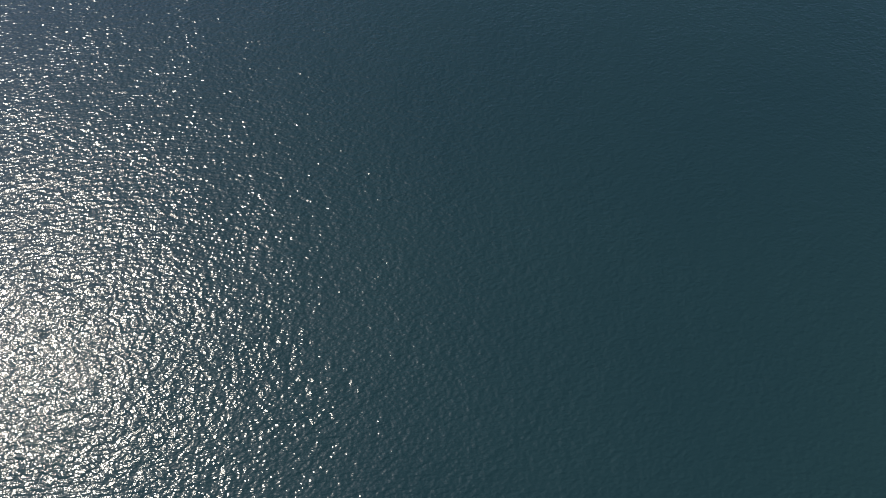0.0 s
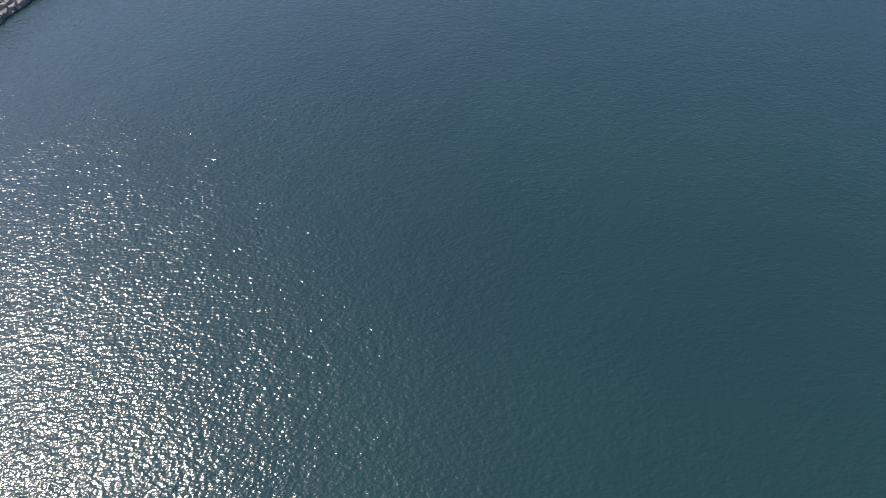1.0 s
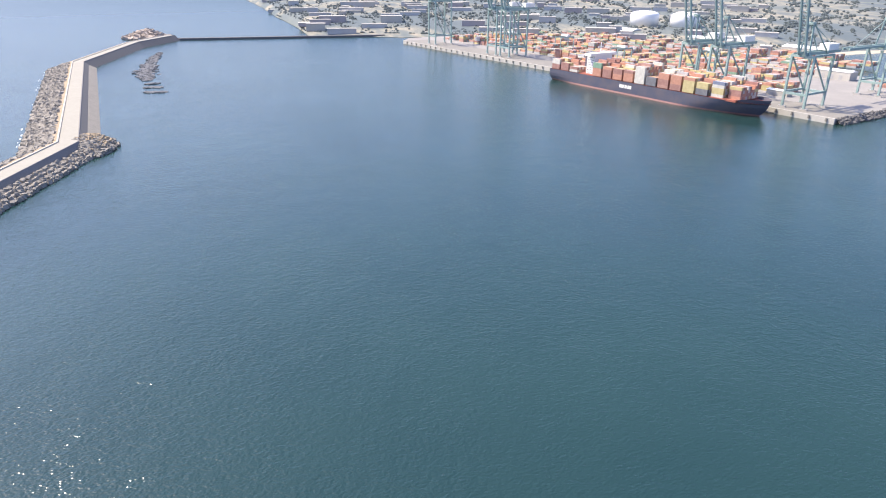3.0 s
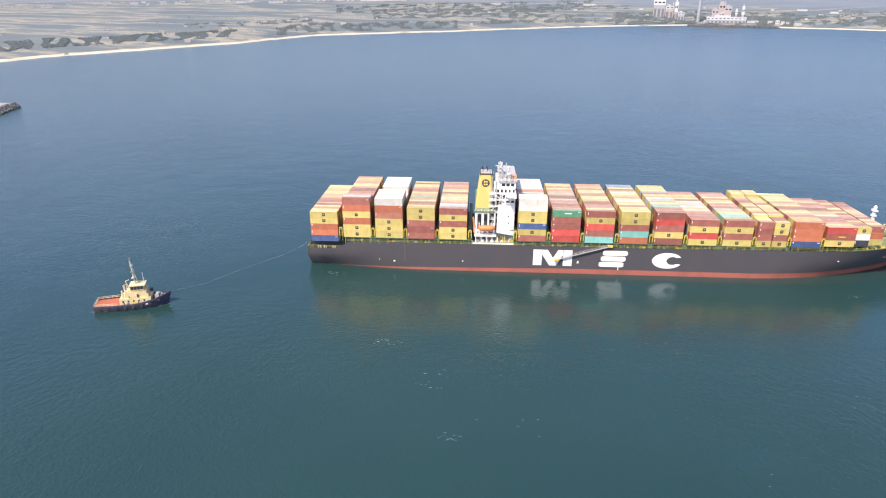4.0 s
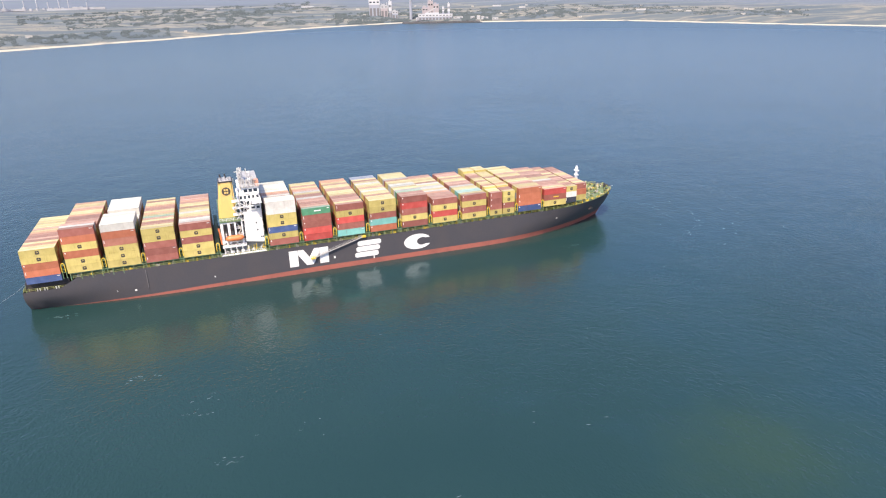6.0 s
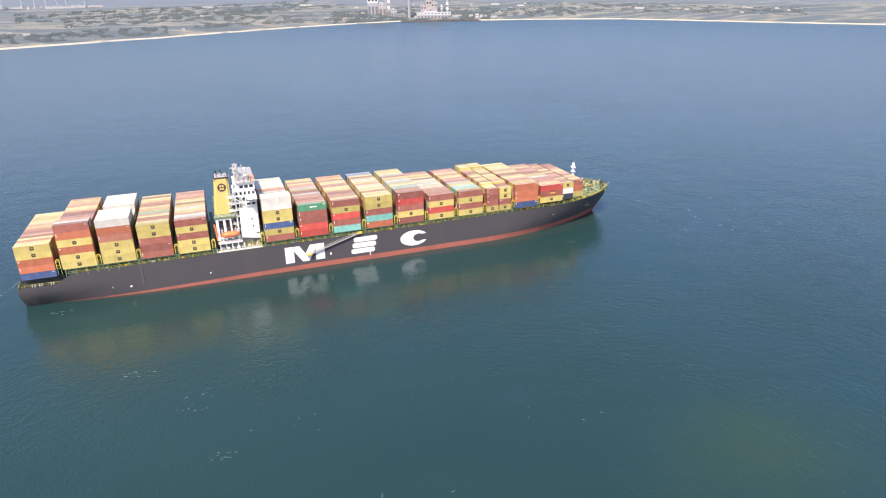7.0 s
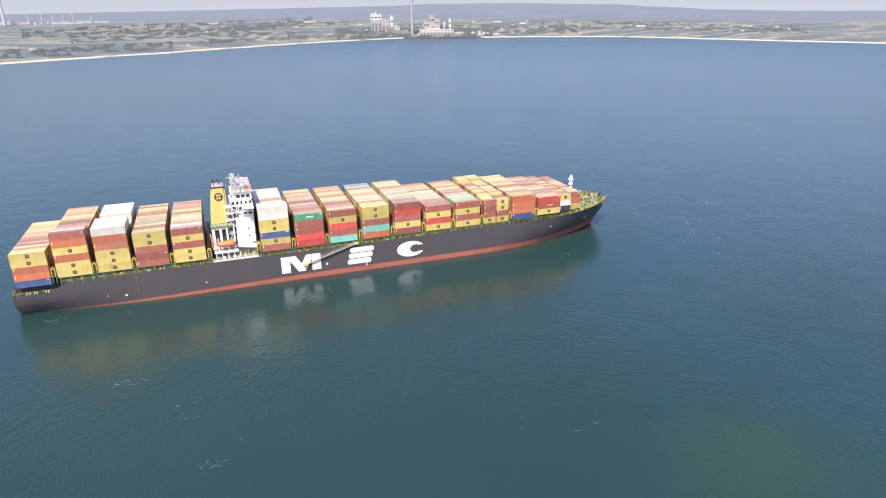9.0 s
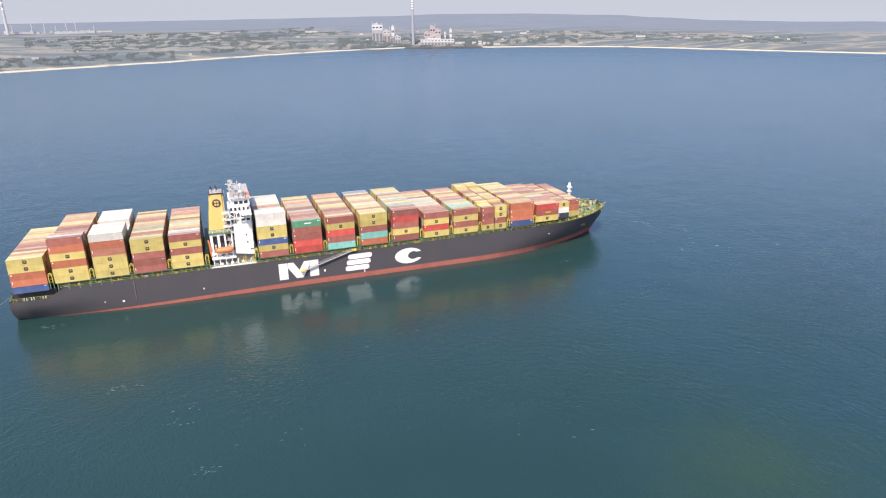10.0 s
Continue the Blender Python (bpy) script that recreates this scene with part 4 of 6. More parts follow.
for k in range(9):
    bm = bmesh.new()
    x = HX + 9.4 + k * 0.85
    beam(bm, (x, 2.4, 13.0), (x + rng.uniform(-1, 1), 2.2, 14.6 + rng.uniform(0, 2.0)), 0.2)
    beam(bm, (x, 2.3, 14.2), (x + 1.0, 2.3, 14.2 + rng.uniform(-0.5, 0.8)), 0.16)
    part("pipe_frame", bm, (YELLOW, RAIL_GREEN, WHITE, YELLOW)[k % 4], ship)
for k in range(5):
    x = HX + 0.4 + k * 2.1
    part("life_raft_canister", boxed(x, 2.2, 13.2, x + 1.3, 3.0, 14.1), WHITE if k % 2 else STEEL_GREY, ship)
part("side_platform", boxed(HX - 1.5, 0.2, 13.0, HX + 17, 1.5, 13.25), WHITE, ship)
for k in range(5):
    part("platform_post", boxed(HX + k * 2.4, 0.7, 13.3, HX + k * 2.4 + 0.3, 1.0, 16.1), WHITE, ship)
# red rescue crane and yellow gear aft of the house
bm = bmesh.new()
beam(bm, (HX - 0.6, 4.6, 16.8), (HX - 1.2, 4.6, 24.0), 0.65)
beam(bm, (HX - 1.2, 4.6, 24.0), (HX - 0.6, 3.0, 20.5), 0.4)
part("provision_crane", bm, ORANGE, ship, "orange provision crane")

# bays: x, length, base, tier height, near column from below, steps of (row, tiers), roof colours
F40, F20 = 12.19, 6.06
BAYS = [
    (-14.6, F40, 12.6, 2.75, "BOOYY", [(0, 5)], "YYOYRSRROYSYYYYYY"),
    (0.0, F40, 14.9, 3.0, "YYOYOR", [(0, 6), (3, 6, 2.7)], "LLSRRSSRROYYOSYYO"),
    (14.3, F40, 14.9, 3.0, "YYYSOW", [(0, 6), (6, 5, 2.7), (10, 6, 2.7)], "WWWWWWWWWWWWWWWWW"),
    (28.4, F40, 14.9, 2.84, "RRRYY", [(0, 5)], "YYRRYSGYOYRROYYRY"),
    (42.6, F40, 14.9, 2.86, "YYRYR", [(0, 5)], "RLLSYYLYYRYYROSRS"),
    (77.2, F40, 14.9, 2.76, "RYBYYWW", [(0, 7), (3, 6)], "WWWRSSRLSOWWWWWWW"),
    (91.8, F40, 14.9, 2.90, "rrRRG", [(0, 5)], "GSRRSSLRRYLSOYSYY"),
    (106.4, F40, 14.9, 2.90, "TRrYR", [(0, 5)], "RYSSRRYYYSSYYSYOO"),
    (121.2, F40, 14.9, 2.90, "OTRYY", [(0, 5)], "YYYRYYLYSYYLYRYBB"),
    (136.0, F40, 14.9, 2.90, "RYRrR", [(0, 5)], "SSRGLYYLLYYRLYYYY"),
    (150.7, F40, 14.9, 2.90, "YrYR", [(0, 4)], "RRSSOLYLLYLRYYYSR"),
    (165.3, F40, 14.9, 2.90, "YRYR", [(0, 4)], "RYTTYYLRSSYYRYSSR"),
    (179.6, F20, 14.9, 2.80, "YRRR", [(0, 4), (3, 4, 3.0), (14, 4, 3.25)], "RYYYRYYSYYRRSYYYY"),
    (186.2, F20, 14.9, 2.80, "YRYY", [(0, 4), (3, 4, 3.0), (14, 4, 3.25)], "YRRYOYYYYRYYYYYYY"),
    (194.4, F40, 14.9, 2.90, "BOOO", [(0, 4), (12, 4)], "OYYRSYYRRYYSYYYYY"),
]
BOW_BAYS = [
    (208.3, F40, 15.7, 2.90, "YNr", [(0, 3)], "RYSRRSLYYRRSS"),
    (221.0, F20, 15.7, 2.80, "KWY", [(0, 3)], "YRRYRSSRYRYRR"),
    (227.6, F20, 15.7, 2.80, "YRR", [(0, 3)], "RYSYRSSYYSSRR"),
]
fill = []
rng = random.Random(11)
for bay in BAYS:
    load_bay(SHIP @ Matrix.Translation((X0, 0, 0)), bay, 17, rng, fill, True)
for bay, inset, rows in zip(BOW_BAYS, (0.2, 1.4, 3.6), (17, 16, 14)):
    load_bay(SHIP @ Matrix.Translation((X0, inset, 0)), bay, rows, rng, fill, True)
fill_mesh("stacked_containers", "mixed red, yellow and brown containers packed inside the stacks", fill, SHIP @ Matrix.Translation((X0, 0.6, 0)))
for k, x in enumerate((-1.2, 13.2, 27.6, 41.8, 56.2, 76.0, 90.6, 105.2, 120.0, 134.8, 149.5, 164.0, 178.6, 193.3, 207.4)):
    lashing_bridge(SHIP, ship, X0 + x, 2 * HALF, 14.9, 3.4)

# ---------------- tug and tow line ----------------
TUG_BLUE = paint("navy_tug_paint", (0.03, 0.035, 0.07), 0.45, wear=0.15)
CREAM = paint("cream_deckhouse_paint", (0.60, 0.50, 0.27), 0.5, wear=0.2, scale=0.5, dirt=(0.30, 0.22, 0.12))
TUG_RED = paint("red_tug_deck", (0.34, 0.088, 0.042), 0.65, wear=0.22)
TYRE = paint("black_rubber", (0.02, 0.02, 0.02), 0.8)
TUG = pose(-89.6, -47.0, 0, 0, 0, 16) @ Matrix.Scale(0.92, 4)
tug = thing("tugboat", "navy harbour tug with cream deckhouse and red after deck", "tugboat", at=TUG)


def tug_b(u):
    """Half-breadth of the tug at u from 0 (stern) to 1 (bow)."""
    return 4.9 * (min(1, 0.82 + u * 0.8) if u < 0.5 else max(0.05, 1 - ((u - 0.5) / 0.5) ** 2.6))


def tug_sheer(u):
    return 2.0 + 2.6 * max(0, (u - 0.45) / 0.55) ** 1.6


bm = bmesh.new()
rings = []
for i in range(19):
    u = i / 18
    x, b, z = 30.5 * u, tug_b(u), tug_sheer(u)
    rings.append([(x, -b, z), (x - 0.6 * u, -b * 0.97, z * 0.5), (x - 1.6 * u, -b * 0.82, -1.2), (x - 1.6 * u, b * 0.82, -1.2), (x - 0.6 * u, b * 0.97, z * 0.5), (x, b, z)])
loft(bm, rings, True, True)
part("hull", bm, TUG_BLUE, tug, "navy blue hull")
bm = bmesh.new()
for s in (-1, 1):
    pts = [Vector((30.5 * i / 18, s * tug_b(i / 18), tug_sheer(i / 18))) for i in range(19)]
    for a, b in zip(pts, pts[1:]):
        beam(bm, a + Vector((0, 0, 0.35)), b + Vector((0, 0, 0.35)), 0.25, 0.9)
part("bulwark", bm, TUG_BLUE, tug)
bm = bmesh.new()
for i in range(9):
    u = i / 18
    b = tug_b(u) - 0.3
    if i < 8:
        b2 = tug_b((i + 1) / 18) - 0.3
        v = [bm.verts.new(p) for p in ((30.5 * u + 0.3, -b, 2.08), (30.5 * (i + 1) / 18 + 0.3, -b2, 2.08), (30.5 * (i + 1) / 18 + 0.3, b2, 2.08), (30.5 * u + 0.3, b, 2.08))]
        bm.faces.new(v)
part("after_deck", bm, TUG_RED, tug, "orange-red after deck")
bm = bmesh.new()
rail(bm, [(0.4, -3.8, 2.3), (9.5, -4.6, 2.3)], 1.2, 1.6, 0.14)
rail(bm, [(0.4, 3.8, 2.3), (9.5, 4.6, 2.3)], 1.2, 1.6, 0.14)
rail(bm, [(0.4, -3.8, 2.3), (0.4, 3.8, 2.3)], 1.2, 1.6, 0.14)
part("guard_rail", bm, CREAM, tug)
part("main_deckhouse", boxed(10.5, -3.6, 2.0, 23.0, 3.6, 4.9), CREAM, tug)
part("upper_deckhouse", boxed(13.0, -2.9, 4.9, 21.5, 2.9, 7.4), CREAM, tug)
wh = bmesh.new()
loft(wh, [[(15.2, -2.3, 7.4), (20.4, -2.0, 7.4), (21.0, 0, 7.4), (20.4, 2.0, 7.4), (15.2, 2.3, 7.4)], [(15.0, -2.5, 10.0), (20.7, -2.2, 10.0), (21.4, 0, 10.0), (20.7, 2.2, 10.0), (15.0, 2.5, 10.0)]])
wheel = part("wheelhouse", wh, CREAM, tug)
for k in range(4):
    part("window", boxed(15.45 + k * 1.3, -2.54, 8.2, 16.55 + k * 1.3, -2.2, 9.7), WINDOW, wheel)
part("wheelhouse_roof", boxed(14.8, -2.7, 10.0, 21.2, 2.7, 10.25), CREAM, wheel)
for k in range(5):
    part("window", boxed(11.6 + k * 2.1, -3.66, 3.3, 12.3 + k * 2.1, -3.55, 4.1), WINDOW, tug)
for s in (-1, 1):
    bm = bmesh.new()
    beam(bm, (12.0, s * 2.2, 4.9), (11.7, s * 2.2, 8.2), 0.75, sides=10)
    part("exhaust_stack", bm, CREAM, tug)
# mast of two raked legs with rungs, lamp platforms and a dark head
mast = bmesh.new()
for y in (-0.55, 0.55):
    beam(mast, (17.2, y, 10.2), (16.5, y * 0.45, 20.6), 0.34)
beam(mast, (18.2, 0, 10.2), (16.6, 0, 19.8), 0.26)
for k in range(9):
    z = 11.2 + k * 1.05
    w = 0.55 - 0.03 * k
    beam(mast, (17.15 - 0.067 * (z - 10.2), -w, z), (17.15 - 0.067 * (z - 10.2), w, z), 0.12)
    beam(mast, (17.15 - 0.067 * (z - 10.2), -w, z), (17.15 - 0.067 * (z - 9.15), w, z + 1.05), 0.1)
mast_ob = part("mast", mast, PALE_FITTING, tug, "tall cream lattice mast")
for z, w in ((13.2, 1.5), (16.0, 1.2), (18.6, 0.9)):
    part("lamp_platform", boxed(16.2, -w, z, 17.3, w, z + 0.14), STEEL_GREY, mast_ob)
part("mast_head", boxed(16.2, -0.3, 20.5, 16.8, 0.3, 22.0), CASING_GREY, mast_ob)
for y in (-0.8, 0.8):
    part("lamp", boxed(16.4, y - 0.15, 16.14, 16.7, y + 0.15, 16.6), BLACK, mast_ob)
bm = bmesh.new()
beam(bm, (20.2, 1.2, 10.2), (20.2, 1.2, 14.6), 0.2, sides=6)
beam(bm, (12.5, 0, 4.9), (12.3, 0, 8.8), 0.3, sides=6)
beam(bm, (13.8, -1.6, 7.4), (13.8, -1.6, 10.2), 0.3, sides=6)
part("aerial", bm, WHITE, tug)
bm = bmesh.new()
beam(bm, (25.0, -1.2, 4.2), (25.0, 1.2, 4.2), 1.5, sides=10)
for y in (-1.3, 1.1):
    box(bm, 24.2, y, 2.6, 25.8, y + 0.2, 5.0)
part("tow_winch", bm, STEEL_GREY, tug)
tug_rng = random.Random(44)
for k in range(26):
    x, y = tug_rng.uniform(10.8, 22.6), tug_rng.choice((-1, 1)) * tug_rng.uniform(2.6, 4.0)
    s = tug_rng.uniform(0.25, 0.6)
    z = 2.0 if abs(y) > 3.6 else 4.9
    part("deck_locker", boxed(x, y - s, z, x + s * 1.8, y + s, z + tug_rng.uniform(0.5, 1.5)), tug_rng.choice([CREAM, CREAM, YELLOW, WHITE, STEEL_GREY, BLACK]), tug)
guard = bmesh.new()
rail(guard, [(13.2, -2.8, 7.4), (21.3, -2.8, 7.4)], 1.0, 1.2, 0.1)
part("guard_rail", guard, CREAM, tug)
for s in (-1, 1):
    arm = bmesh.new()
    beam(arm, (13.6, s * 2.4, 7.4), (12.6, s * 2.4, 10.6), 0.25)
    beam(arm, (12.6, s * 2.4, 10.6), (14.2, s * 2.4, 11.2), 0.2)
    part("boat_davit", arm, CREAM, tug)
for k in range(16):  # gear round the tow winch and along the side decks
    x, y = tug_rng.uniform(22.5, 28.0), tug_rng.uniform(-1.6, 1.6)
    part("bow_fitting", boxed(x, y, 2.6, x + 0.6, y + 0.5, tug_rng.uniform(3.6, 5.2)), tug_rng.choice([BLACK, BLACK, CASING_GREY, STEEL_GREY, WHITE]), tug)
# strips on the deckhouse side: dark ones imitate shade, the others are cream
for k in range(12):
    x = 11.0 + k * 0.95
    part("shade_and_trim_strip", boxed(x, -3.68, 2.3, x + 0.4, -3.58, 3.0 + 0.3 * (k % 3)), WINDOW if k % 2 else PALE_FITTING, tug)
part("fore_deck", boxed(21.5, -2.6, 2.2, 24.0, 2.6, 2.7), TUG_RED, tug)
for k in range(8):
    for s in (-1, 1):
        u = 0.08 + k * 0.11
        bm = bmesh.new()
        bmesh.ops.create_cone(bm, cap_ends=True, segments=12, radius1=0.65, radius2=0.65, depth=0.45, matrix=pose(30.5 * u, s * (tug_b(u) + 0.2), tug_sheer(u) - 0.6, 90, 0, 0))
        part("tyre_fender", bm, TYRE, tug)

bm = bmesh.new()
pts = [Vector((-62.5, -38.5, 4.4)), Vector((-55, -23, 1.2)), Vector((-48.5, -9, 0.12)), Vector((-40, 3, 0.1)), Vector((-31, 13, 0.5)), Vector((-24, 18, 3.2)), Vector((-16.8, 21, 8.4))]
for a, b in zip(pts, pts[1:]):
    beam(bm, a, b, 0.045, sides=6)
tagged(part("tow_line", bm, STEEL_GREY), "white floating tow rope between tug and ship", "rope")

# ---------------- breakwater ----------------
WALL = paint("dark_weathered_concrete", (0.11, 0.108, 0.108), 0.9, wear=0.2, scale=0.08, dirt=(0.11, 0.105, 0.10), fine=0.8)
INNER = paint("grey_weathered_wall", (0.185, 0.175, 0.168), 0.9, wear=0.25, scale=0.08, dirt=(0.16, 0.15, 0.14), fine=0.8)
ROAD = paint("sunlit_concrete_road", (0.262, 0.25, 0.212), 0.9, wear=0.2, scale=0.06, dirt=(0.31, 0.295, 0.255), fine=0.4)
CUBE = paint("concrete_armour_cube", (0.245, 0.226, 0.195), 0.9, wear=0.25, scale=0.3, dirt=(0.155, 0.14, 0.12), fine=1.2)
QUARRY = paint("tan_quarry_stone", (0.36, 0.30, 0.25), 0.9, wear=0.2, scale=0.2, dirt=(0.26, 0.23, 0.20), fine=1.0)
BW = [(140, -526), (-415, -408), (-849, -503), (-1085, -478), (-1192, -436)]  # middle of the road


def offset_line(pts, d):
    """The line moved to its inner side (towards the harbour) by d, with mitred corners."""
    res = []
    for i, p in enumerate(pts):
        dirs = []
        if i:
            dirs.append((Vector(p) - Vector(pts[i - 1])).normalized())
        if i < len(pts) - 1:
            dirs.append((Vector(pts[i + 1]) - Vector(p)).normalized())
        n = sum((Vector((u.y, -u.x)) for u in dirs), Vector((0, 0))).normalized()
        k = 1 / max(0.4, n.dot(Vector((dirs[0].y, -dirs[0].x))))
        res.append(Vector(p) + n * d * k)
    return res


def profile_strip(pts, prof, spread=None):
    """A ribbon along the line with a cross-section of (offset, height) pairs; spread widens or narrows its outer foot at each point."""
    bm = bmesh.new()
    dense = []
    lines = [offset_line(pts, o) for o, _ in prof]
    if spread:
        inner = offset_line(pts, -4)
        lines = [[a.lerp(p, f) if o < -5 else p for a, p, f in zip(inner, l, spread)] for l, (o, _) in zip(lines, prof)]
    for i in range(len(pts) - 1):
        n = max(1, int((Vector(pts[i + 1]) - Vector(pts[i])).length / 25))
        for k in range(n + (i == len(pts) - 2)):
            dense.append([l[i].lerp(l[i + 1], k / n) for l in lines])
    rows = [[bm.verts.new((p.x, p.y, z)) for p, (_, z) in zip(d, prof)] for d in dense]
    for a, b in zip(rows, rows[1:]):
        for k in range(len(prof) - 1):
            bm.faces.new((a[k], a[k + 1], b[k + 1], b[k]))
    return bm


SEA_FOOT = [1.0, 0.76, 0.92, 1.0, 1.0]  # share of the full width of the seaward slope at each bend
breakwater = tagged(part("breakwater", profile_strip(BW, [(-38, -2), (-34, 0.2), (-14, 6.6), (-4.6, 8.6), (-3.2, 8.7)], SEA_FOOT), ROCK), "rubble breakwater with a concrete road and armour cubes", "breakwater", kind="structure")
part("inner_slope", profile_strip(BW[:3], [(11.8, 4.6), (14.5, 4.3), (22.0, 0.2), (25, -2)]), ROCK, breakwater)
part("crest_wall", profile_strip(BW, [(-3.3, 6), (-3.3, 9.7), (-2.3, 9.7), (-2.3, 8.9)]), CONCRETE, breakwater, "pale concrete crest wall")
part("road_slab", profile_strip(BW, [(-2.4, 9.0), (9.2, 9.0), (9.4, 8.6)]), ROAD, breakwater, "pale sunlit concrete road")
OCHRE = paint("ochre_gravel", (0.30, 0.235, 0.155), 0.95, wear=0.3, scale=0.15, dirt=(0.22, 0.19, 0.15), fine=1.0)
part("gravel_ledge", profile_strip(BW[:4], [(-7.2, 8.2), (-6.8, 9.0), (-3.3, 9.0)]), OCHRE, breakwater, "ochre gravel ledge outside the crest wall")
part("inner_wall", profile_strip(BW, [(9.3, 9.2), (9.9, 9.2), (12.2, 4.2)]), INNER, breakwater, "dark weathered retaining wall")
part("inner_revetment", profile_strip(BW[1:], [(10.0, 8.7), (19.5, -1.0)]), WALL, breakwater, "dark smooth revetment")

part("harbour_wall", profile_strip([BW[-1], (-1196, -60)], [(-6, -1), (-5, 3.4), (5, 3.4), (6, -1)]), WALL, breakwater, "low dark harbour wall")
cube_meshes = []
for k in range(6):
    bm = bmesh.new()
    rr = random.Random(70 + k)
    s = 1.32
    taper = 0.86
    vs = [bm.verts.new((x * s * (1 if z < 0 else taper) * rr.uniform(0.93, 1.05), y * s * (1 if z < 0 else taper) * rr.uniform(0.93, 1.05), z * s)) for z in (-1, 1) for y in (-1, 1) for x in (-1, 1)]
    for i in ((0, 2, 3, 1), (4, 5, 7, 6), (0, 1, 5, 4), (2, 6, 7, 3), (0, 4, 6, 2), (1, 3, 7, 5)):
        bm.faces.new([vs[j] for j in i])
    bmesh.ops.bevel(bm, geom=list(bm.edges), offset=0.16, segments=1, affect="EDGES")
    cube_meshes.append(mesh_of("armour_cube", bm, CUBE))


def scatter_boxes(bm, a, b, o0, o1, z0, z1, n, smin, smax, rr, o0_end=None):
    """Tilted rough blocks strewn over a sloping band beside the line a-b, whose outer edge may run from o0 to o0_end."""
    a, b = Vector(a), Vector(b)
    d = (b - a).normalized()
    nrm = Vector((d.y, -d.x))
    for _ in range(n):
        t, u = rr.random(), rr.random()
        edge = o0 + ((o0 if o0_end is None else o0_end) - o0) * t
        p = a.lerp(b, t) + nrm * (edge + (o1 - edge) * u)
        z = z0 + (z1 - z0) * u
        s = rr.uniform(smin, smax)
        m = Matrix.Translation((p.x, p.y, z)) @ Euler([rr.uniform(-0.6, 0.6), rr.uniform(-0.6, 0.6), rr.uniform(0, 3)]).to_matrix().to_4x4()
        q = [rr.uniform(0.7, 1.2) for _ in range(3)]
        box(bm, -s * q[0], -s * q[1], -s * q[2], s * q[0], s * q[1], s * q[2], m)


rr = random.Random(21)
bm = bmesh.new()
scatter_boxes(bm, BW[0], BW[1], 13, 22.5, 4.6, 0.1, 2000, 0.7, 1.3, rr)
scatter_boxes(bm, BW[0], BW[1], -35, -6.4, 0.0, 8.4, 4000, 0.7, 1.5, rr, -27.5)
scatter_boxes(bm, BW[1], BW[2], -27.5, -6.4, 0.0, 8.4, 3400, 0.7, 1.6, rr, -32)
tagged(part("rubble", bm, CUBE, breakwater, "strewn grey armour rocks"), kind="stuff")
# rounded rubble head inside the bend
bm = bmesh.new()
rows = []
for k in range(15):
    a = math.pi * (-0.35 + 1.5 * k / 14)
    rows.append([bm.verts.new((-428 + r * math.cos(a) * 1.4, -399 + r * math.sin(a) * 0.93, z)) for r, z in ((0.3, 8.6), (11, 7.8), (22, 0.4), (25, -2))])
for a, b in zip(rows, rows[1:]):
    for k in range(3):
        bm.faces.new((a[k], b[k], b[k + 1], a[k + 1]))
part("rubble_head", bm, ROCK, breakwater)
bm = bmesh.new()
for _ in range(620):
    a, u = rr.uniform(-1.1, 3.6), rr.random()
    r = 4 + 19 * u
    s = rr.uniform(0.6, 1.3)
    m = Matrix.Translation((-428 + r * math.cos(a) * 1.4, -399 + r * math.sin(a) * 0.93, 8.2 - 7.8 * u ** 1.4)) @ Euler([rr.uniform(-0.6, 0.6) for _ in range(3)]).to_matrix().to_4x4()
    box(bm, -s, -s, -s * 0.8, s, s, s * 0.8, m)
tagged(part("head_rubble", bm, CUBE, breakwater), kind="stuff")
bm = bmesh.new()
for _ in range(260):
    a, u = rr.uniform(-1.0, 3.4), rr.random() ** 0.7
    r = 3 + 14 * u
    s = rr.uniform(0.5, 1.2)
    m = Matrix.Translation((-430 + r * math.cos(a) * 1.4, -398 + r * math.sin(a) * 0.93, 8.7 - 5.2 * u ** 1.4)) @ Euler([rr.uniform(-0.6, 0.6) for _ in range(3)]).to_matrix().to_4x4()
    box(bm, -s, -s, -s * 0.8, s, s, s * 0.8, m)
tagged(part("tan_rubble", bm, OCHRE, breakwater, "tan stones on top of the rubble head"), kind="stuff")
# heap of pale rubble at the root of the breakwater
bm = bmesh.new()
for _ in range(260):
    a, u = rr.uniform(0, math.tau), rr.random() ** 0.6
    s = rr.uniform(1.5, 3.5)
    m = Matrix.Translation((-1240 + 48 * u * math.cos(a), -480 + 40 * u * math.sin(a), 15 * (1 - u))) @ Euler([rr.uniform(-0.6, 0.6) for _ in range(3)]).to_matrix().to_4x4()
    box(bm, -s, -s, -s * 0.8, s, s, s * 0.8, m)
tagged(part("root_rubble", bm, QUARRY, breakwater, "heap of pale tan quarry stone"), kind="stuff")
# low dark spit in the harbour: three thin bars, a broad back and a tapering tail
SPIT_ROCK = paint("dark_spit_rock", (0.075, 0.078, 0.085), 0.7, wear=0.3, scale=0.3, dirt=(0.12, 0.12, 0.12), fine=1.0)
bm = bmesh.new()


